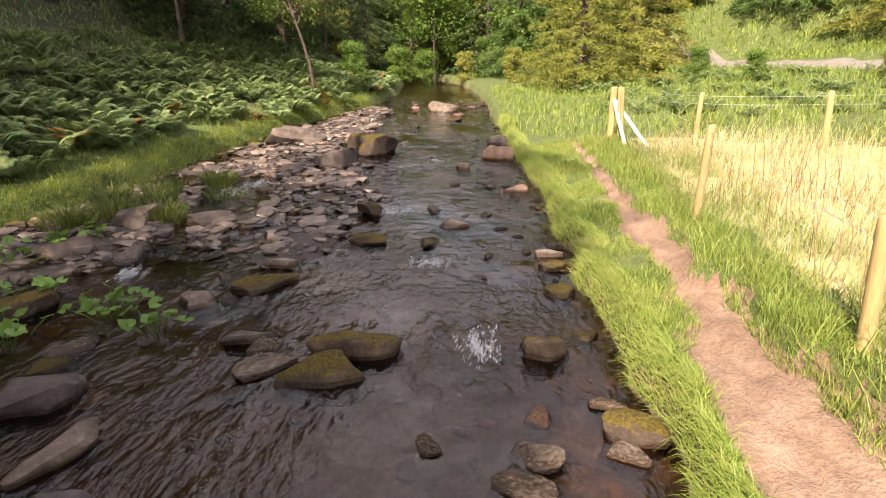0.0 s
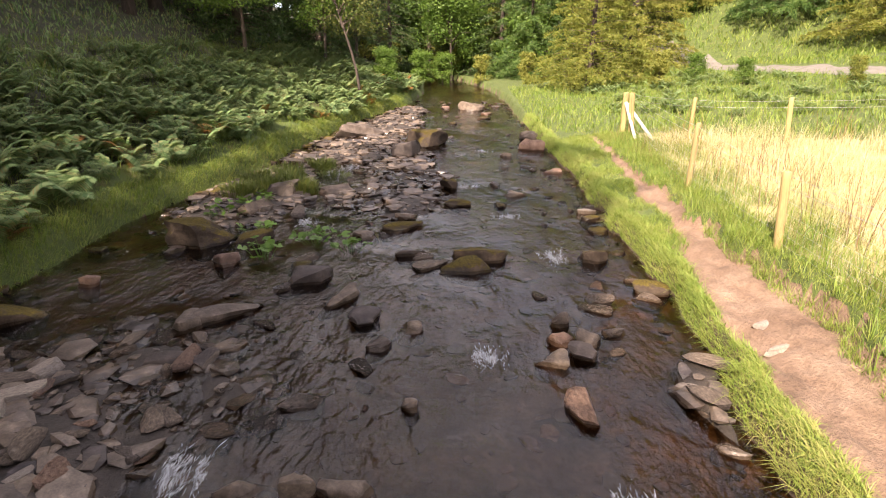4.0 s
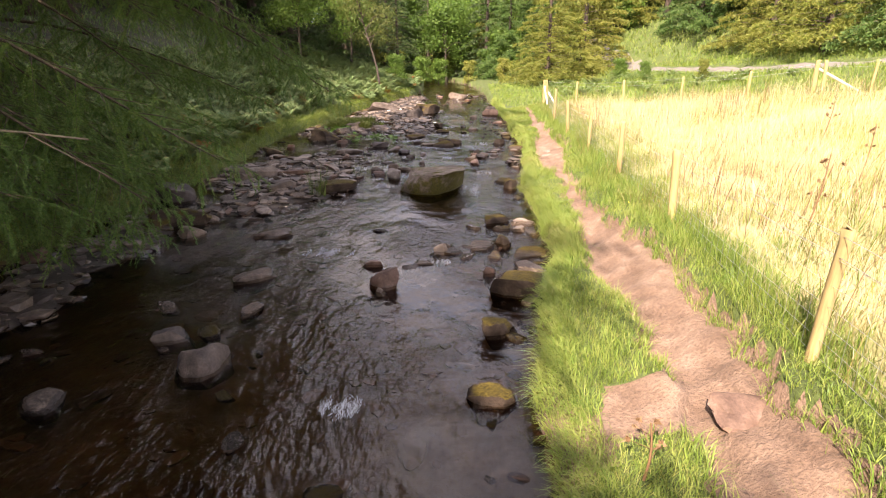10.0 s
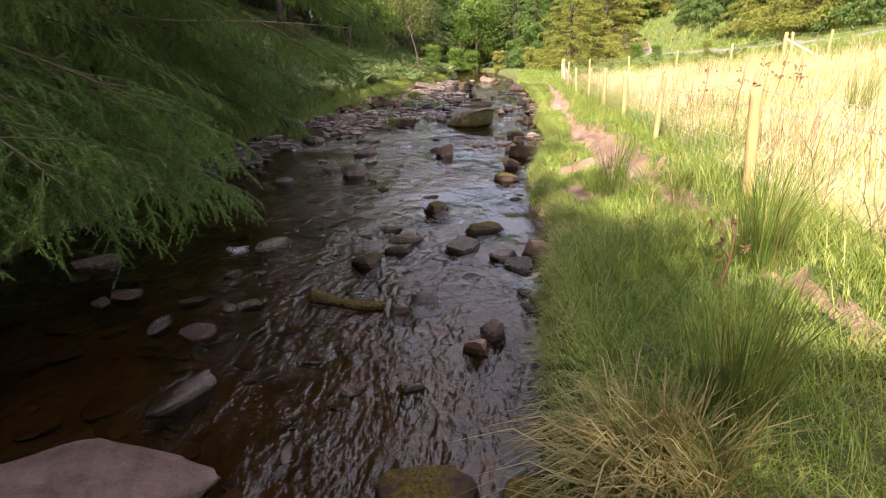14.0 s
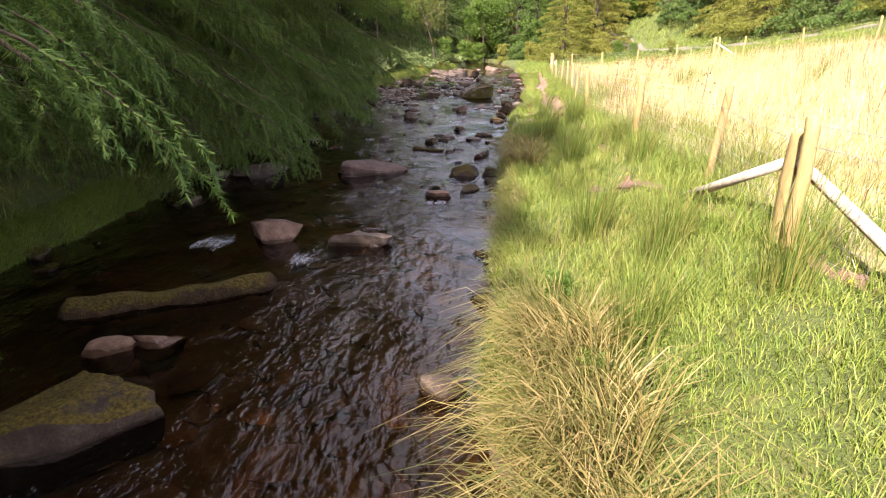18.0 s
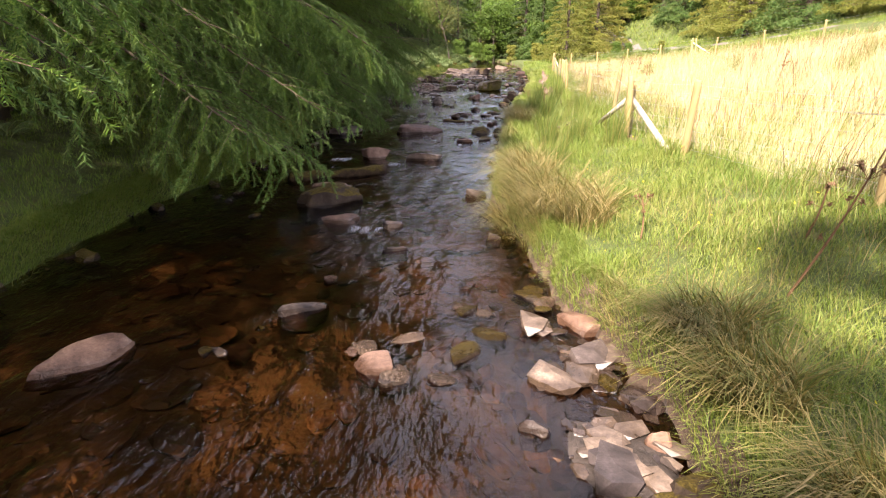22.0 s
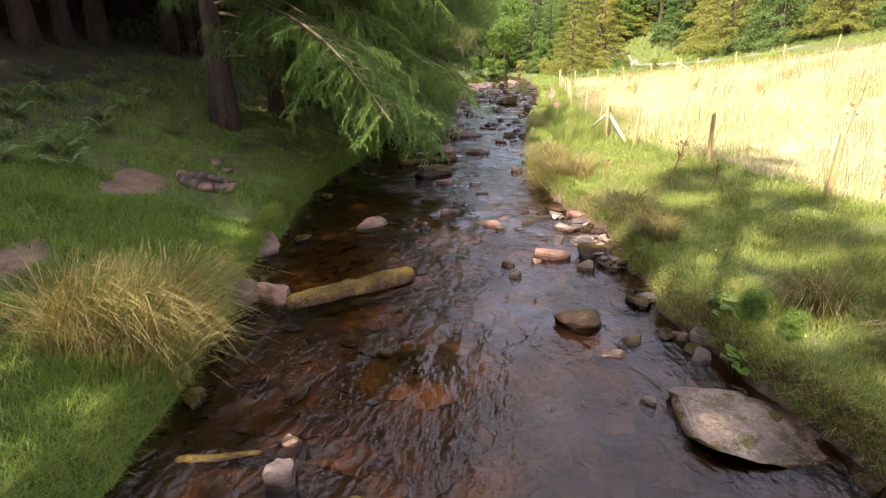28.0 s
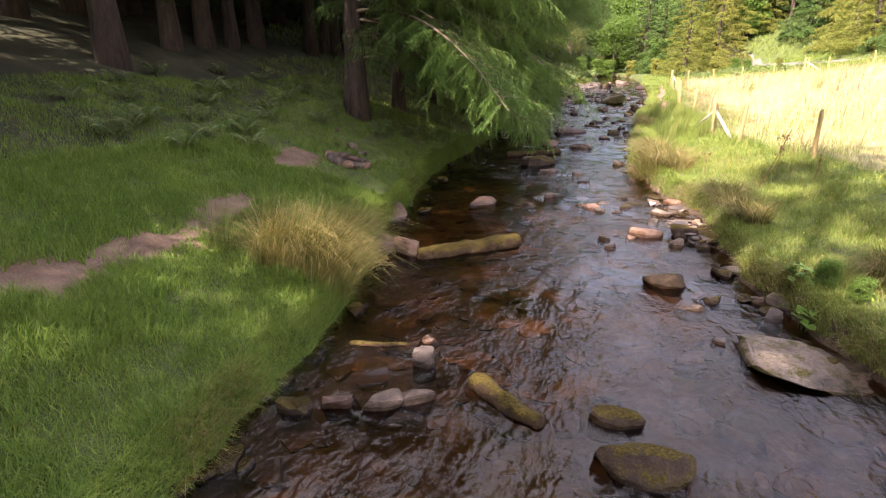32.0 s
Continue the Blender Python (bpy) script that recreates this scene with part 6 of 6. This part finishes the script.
grass("forest_undergrowth", 60000, (-34, -10, 18, 78), lambda x, y: (x < left_edge(y) - 5) & (vnoise(x * 0.5, y * 0.5, 137) > -0.5), 124, (0.15, 0.45), (0.02, 0.05), (0.3, 1.2), G_FERN, "low dark undergrowth on the plantation floor")


def tussock(name, x, y, n, reach, hgt, material, label, seed, lean=(0.3, 1.3), wid=(0.006, 0.012), way=None):
    q = np.random.default_rng(seed)
    a, r = q.uniform(0, 2 * np.pi, n), reach * np.sqrt(q.uniform(0, 1, n))
    bx, by = x + r * np.cos(a), y + r * np.sin(a)
    b = np.stack([bx, by, land(bx, by) - 0.02], 1)
    w = np.arctan2(by - y, bx - x) + q.normal(0, 0.5, n)
    if way is not None:
        w = np.where(q.uniform(size=n) < 0.6, way + q.normal(0, 0.6, n), w)
    e = tagged(new(name), label, "grass tuft", "tufts on the banks")
    ob = new("leafage", blades(name, b, q.uniform(*hgt, n), q.uniform(*wid, n), q.uniform(*lean, n), material, seed, 4, 0.9, w))
    ob.parent = e
    tagged(ob, kind="stuff")
    return e


for i, (x, y, rr, h) in enumerate(((-0.1, 10.6, 0.3, 0.65), (0.25, 10.0, 0.35, 0.7), (0.0, 11.2, 0.3, 0.6), (0.55, 9.6, 0.3, 0.6), (-0.05, 11.9, 0.25, 0.55), (1.2, 6.6, 0.25, 0.5), (1.4, 5.7, 0.25, 0.5), (1.15, 7.3, 0.25, 0.5),
                                  (-4.35, 1.7, 0.38, 1.0), (-4.5, 2.25, 0.36, 1.0), (-4.8, 1.5, 0.35, 0.9), (-5.2, 2.4, 0.25, 0.5), (2.5, 3.4, 0.25, 0.5), (3.0, 2.4, 0.25, 0.45), (-0.2, 18.3, 0.25, 0.5), (-0.15, 17.3, 0.25, 0.5))):
    tussock("tussock", x, y, 800, rr, (h * 0.55, h * 1.25), G_TUSSOCK, "straw-coloured tussock arching over the bank", 200 + i, way=(3.4 if x > -2 else 0.2))
for i, (x, y, n) in enumerate(((0.9, 20.1, 260), (0.5, 23.0, 200), (0.2, 18.7, 240), (0.45, 16.6, 260), (0.35, 13.9, 240), (0.75, 13.0, 220), (1.2, 15.9, 120), (1.25, 12.2, 160), (-4.6, 2.0, 420), (-4.85, 2.2, 300), (-4.5, 1.6, 260), (-5.3, 1.9, 220), (-5.5, 1.2, 140), (-4.1, 31.9, 90), (3.1, 3.2, 120), (4.6, 25.5, 160), (6.5, 22.5, 160), (7.5, 18, 160), (9.5, 21, 160), (0.35, 12.0, 150))):
    tussock("rush_clump", x, y, n, 0.17, (0.45, 0.95), G_RUSH, "upright clump of dark green rushes", 300 + i, (0.05, 0.45), (0.004, 0.007))


def frond_plant(seed, fronds, length, material, name):
    """A bracken plant: arching stalks with paired, tapering leaflets."""
    g = np.random.default_rng(seed)
    V, F, n = [], [], 0
    for k in range(fronds):
        a = k * 2.399 + g.uniform(-0.3, 0.3)
        L = length * g.uniform(0.7, 1.15)
        s = np.linspace(0, 1, 24)
        way, side = np.array([np.cos(a), np.sin(a), 0]), np.array([-np.sin(a), np.cos(a), 0])
        r = L * g.uniform(0.4, 0.75) * s ** 1.2
        z = L * (g.uniform(0.85, 1.2) * s - 0.55 * s ** 2.6)
        c = way * r[:, None] + np.array([0, 0, 1.0]) * z[:, None]
        for i in range(6, 23):
            w = L * 0.34 * math.sin(min(1, (1.05 - s[i]) * 1.25) * 1.45) * g.uniform(0.85, 1.1)
            for sg in (-1, 1):
                tip = c[i] + side * (sg * w) + way * (0.3 * w) - np.array([0, 0, 0.22 * w])
                half = L * 0.016
                mid = (c[i] + tip) / 2 + np.array([0, 0, 0.05 * w])
                V += [c[i] - way * half * 0.6, c[i] + way * half * 0.6, mid + way * half * 1.25, mid - way * half * 1.25, tip]
                F += [[n, n + 1, n + 2], [n, n + 2, n + 3], [n + 3, n + 2, n + 4]]
                n += 5
        for i in range(0, 22, 3):
            V += [c[i] - side * 0.004, c[i] + side * 0.004, c[min(i + 3, 23)]]
            F += [[n, n + 1, n + 2]]
            n += 3
    return mesh_of(name, np.array(V), np.array(F), [material])


FERNS = [frond_plant(500 + i, 8 + i % 3, 0.62, G_FERN, "bracken") for i in range(4)] + [frond_plant(520, 6, 0.6, G_RUSTY, "brown_bracken")]
bx, by, q = scatter(5000, -18, -4.5, 20, 66, lambda x, y: (x < left_edge(y) - 0.5 + 0.4 * vnoise(y * 0.5, 3, 81)) & (x > left_edge(y) - 10.5), 83)
near = np.argsort(np.abs(bx - left_edge(by)) + q.uniform(0, 5, len(bx)))
for i in near[:270]:
    k = 4 if q.uniform() < 0.22 else q.integers(4)
    ob = new("bracken", FERNS[k])
    ob.matrix_world = Matrix.Translation((bx[i], by[i], float(land(bx[i], by[i])) - 0.02)) @ Euler((q.normal(0, 0.22), q.normal(0.15, 0.22), q.uniform(0, 6.28))).to_matrix().to_4x4() @ Matrix.Scale(q.uniform(0.65, 1.25), 4)
    tagged(ob, "browning rust-red bracken plant on the slope" if k == 4 else "green bracken plant with arching fronds", "fern", "bracken on the slope")
for x, y in ((-8.2, 3.6), (-8.7, 4.6), (-8.9, 2.8), (-9.5, 4.0), (-9.6, 5.4), (-8.0, 5.1), (-10.4, 3.2), (-10.4, 6.6), (-9.4, 7.6), (-11.2, 8.5), (-7.4, 9.9), (-10.2, 9.6), (-11.5, 5.2), (-12.2, 7.0), (-9.0, 6.4), (-9.9, 8.3), (-8.8, 9.0), (-11.0, 7.4), (-10.6, 4.6), (-9.2, 3.4), (-12.4, 9.4), (-11.8, 10.6), (-10.8, 11.2), (-7.9, 10.9), (-7.0, 11.6), (-8.6, 5.7)):
    ob = new("bracken", FERNS[int(-x * 10) % 4])
    ob.matrix_world = Matrix.Translation((x, y, float(land(x, y)) - 0.02)) @ Matrix.Rotation(x * 9, 4, 'Z') @ Matrix.Scale(1.0, 4)
    tagged(ob, "green bracken plant with arching fronds", "fern", "bracken on the slope")


def merged(name, meshes, bx, by, q, size, pick, label, category):
    """Many more plants of a kind as one mesh."""
    V, F, n = [], [], 0
    cache = []
    for me in meshes:
        v = np.zeros(len(me.vertices) * 3, np.float32)
        me.vertices.foreach_get("co", v)
        f = np.zeros(len(me.loops), np.int32)
        me.loops.foreach_get("vertex_index", f)
        cache.append((v.reshape(-1, 3), f.reshape(len(me.polygons), -1)))
    for x, y in zip(bx, by):
        v, f = cache[pick(q)]
        a, s = q.uniform(0, 6.28), q.uniform(*size)
        V.append(np.stack([v[:, 0] * np.cos(a) - v[:, 1] * np.sin(a), v[:, 0] * np.sin(a) + v[:, 1] * np.cos(a), v[:, 2]], 1) * s + np.array([x, y, float(land(x, y)) - 0.02]))
        F.append(f + n)
        n += len(v)
    return tagged(new(name, mesh_of(name, np.vstack(V), np.concatenate(F), [meshes[0].materials[0]])), label, category, kind="stuff")


rest = near[270:1700]
merged("bracken_thicket", FERNS[:4], bx[rest], by[rest], q, (0.8, 1.35), lambda q: q.integers(4), "thicket of green bracken under the trees", "ferns")
hx, hy, q = scatter(500, 3, 30, 46, 62, lambda x, y: (x > right_edge(y) + 1.5) & (y > 50 - (x - 2.4) * 0.7) & (x < along(y, TRACK_LINE) - 1.5), 85)
merged("valley_bracken", FERNS[:4], hx[:260], hy[:260], q, (0.6, 1.1), lambda q: q.integers(4), "sunlit bracken and herbs below the track", "ferns")


def leaf_mesh(seed):
    """A round, lobed, slightly cupped leaf of radius one."""
    g = np.random.default_rng(seed)
    a = np.linspace(0, 5.7, 17)
    rim = np.stack([np.cos(a) * (1 + 0.08 * np.sin(a * 5)), np.sin(a) * (1 + 0.08 * np.sin(a * 5)), 0.10 * np.sin(a * 3 + seed) + g.normal(0, 0.03, 17)], 1)
    v = np.vstack([[0, 0, -0.15], rim * np.array([0.55, 0.55, 0.4]), rim])
    tri = np.array([[0, i, i + 1] for i in range(1, 17)] + [[i, i + 17, i + 18] for i in range(1, 17)] + [[i, i + 18, i + 1] for i in range(1, 17)])
    return mesh_of("leaf", v, tri, [G_BUTTERBUR])


LEAVES = [leaf_mesh(i) for i in range(5)]


def butterbur(x, y, leaves, reach, seed):
    g = np.random.default_rng(seed)
    e = tagged(new("butterbur"), "butterbur with broad round light green leaves", "plant", "butterburs on the shingle")
    z = max(float(land(x, y)), float(water_z(y)))
    for i in range(leaves):
        a, r = g.uniform(0, 6.28), reach * math.sqrt(g.uniform(0, 1))
        c = Vector((x + r * math.cos(a), y + r * math.sin(a), z + g.uniform(0.08, 0.24)))
        leaf = new("leaf", LEAVES[i % 5])
        leaf.parent = e
        leaf.matrix_world = Matrix.Translation(c) @ Euler((g.normal(0.25, 0.3), g.normal(0, 0.3), g.uniform(0, 6.28))).to_matrix().to_4x4() @ Matrix.Scale(g.uniform(0.035, 0.085), 4)
        foot = np.array([x + 0.4 * r * math.cos(a), y + 0.4 * r * math.sin(a), z - 0.05])
        top = np.array(c)
        o = new("stalk", tubes_mesh("stalk", [(np.stack([foot, (foot + top) / 2 + (0, 0, 0.02), top]), np.array([0.005, 0.004, 0.003]), 4)], G_BUTTERBUR))
        o.parent = e


for i, (x, y, n, r) in enumerate(((-4.1, 39.2, 22, 0.4), (-4.7, 38.6, 18, 0.35), (-5.7, 40.9, 22, 0.35), (-3.5, 38.9, 12, 0.25), (-6.0, 40.2, 14, 0.3), (-5.1, 39.4, 12, 0.3), (1.55, 3.3, 22, 0.22), (1.5, 2.75, 14, 0.2), (2.35, 1.3, 12, 0.2))):
    butterbur(x, y, n, r, 600 + i)


def herb(x, y, seed):
    """A grey-green spindly herb patch on the shingle."""
    tussock("water_mint", x, y, 420, 0.3, (0.15, 0.4), G_ALDER, "low bushy herb growing on the shingle", seed, (0.1, 0.8), (0.012, 0.024))


for i, (x, y) in enumerate(((-6.0, 42.0), (-5.6, 42.5), (-6.4, 42.6), (-5.2, 42.0), (-5.9, 43.2), (-4.9, 43.4), (-5.4, 44.2), (-6.3, 41.5))):
    herb(x, y, 640 + i)


for x, y, k in ((1.72, 3.1, 0.15), (1.95, 2.75, 0.13), (2.3, 1.0, 0.15), (2.75, 0.4, 0.13), (-0.05, 12.6, 0.12), (0.05, 11.6, 0.1)):
    plant_tree(SHRUB[0], x, y, x * 90, k, "low leafy herb at the edge of the bank", "bank_herb", "plant", "herbs on the bank", ("stalk", "stems", "leafage"))


def stalk(x, y, h, lean, seed, heads):
    """A dead dock or hogweed stalk with brown seed heads."""
    g = np.random.default_rng(seed)
    z = float(land(x, y))
    top = np.array([x + lean * h, y + g.normal(0, 0.05), z + h])
    s = np.linspace(0, 1, 6)[:, None]
    stem = np.array([x, y, z - 0.05]) * (1 - s) + top * s + np.array([0.03, 0, 0]) * np.sin(s * 3)
    e = tagged(new("seed_stalk"), "dead brown stalk with dry seed heads", "plant", "dead stalks in the grass")
    many = [(stem, np.linspace(0.011, 0.005, 6), 6)]
    tips = []
    for i in range(heads):
        t = g.uniform(0.55, 1)
        c = stem[int(t * 5)]
        d = c + np.array([g.normal(0, 0.07), g.normal(0, 0.07), g.uniform(0.03, 0.12)])
        many.append((np.stack([c, d]), np.array([0.003, 0.002]), 4))
        tips.append(d)
    o = new("stem", tubes_mesh("stalk_stem", many, G_DEAD))
    o.parent = e
    tips = np.repeat(np.array(tips), 14, 0)
    v = tips[:, None] + g.normal(size=(len(tips), 3, 3)) * 0.014
    o = new("seed_head", mesh_of("seed_heads", v.reshape(-1, 3), np.arange(len(tips) * 3).reshape(-1, 3), [G_DEAD]))
    o.parent = e
    tagged(o, kind="stuff")


for i, (x, y, h, l, n) in enumerate(((1.82, 7.75, 1.15, 0.34, 9), (2.2, 8.4, 0.5, 0.1, 5), (2.7, 7.6, 0.5, 0.05, 5), (4.6, 6.2, 0.7, 0.1, 6), (3.3, 26.8, 0.95, 0.12, 8), (3.7, 26.4, 1.0, 0.2, 8), (4.1, 26.6, 0.9, 0.15, 8), (3.0, 27.6, 0.9, 0.1, 8), (4.6, 27.4, 0.85, 0.1, 8),
                                     (0.5, 19.8, 0.5, 0.05, 6), (0.15, 24.2, 0.4, 0.03, 6), (1.0, 8.9, 0.45, -0.05, 5), (5.2, 30, 0.9, 0.1, 7), (6.4, 33, 0.9, 0.1, 7), (3.4, 20.5, 0.8, 0.1, 7), (5.5, 17, 0.9, 0.1, 7), (7.5, 12.5, 0.9, 0.1, 7), (6.0, 10.0, 0.9, 0.12, 7))):
    stalk(x, y, h, l, 660 + i, n)
bxy, q = spots(160, 0.6, 5, 0, 30, verge, 690)
fl = bxy[:70]
c = fl[:, None, None, :] + np.array([0, 0, 0.14]) + q.normal(size=(len(fl), 5, 3, 3)) * 0.007
tagged(new("buttercups", mesh_of("buttercups", c.reshape(-1, 3), np.arange(c.size // 3).reshape(-1, 3), [G_YELLOW])), "small yellow flowers dotted in the grass", "flowers", kind="stuff")
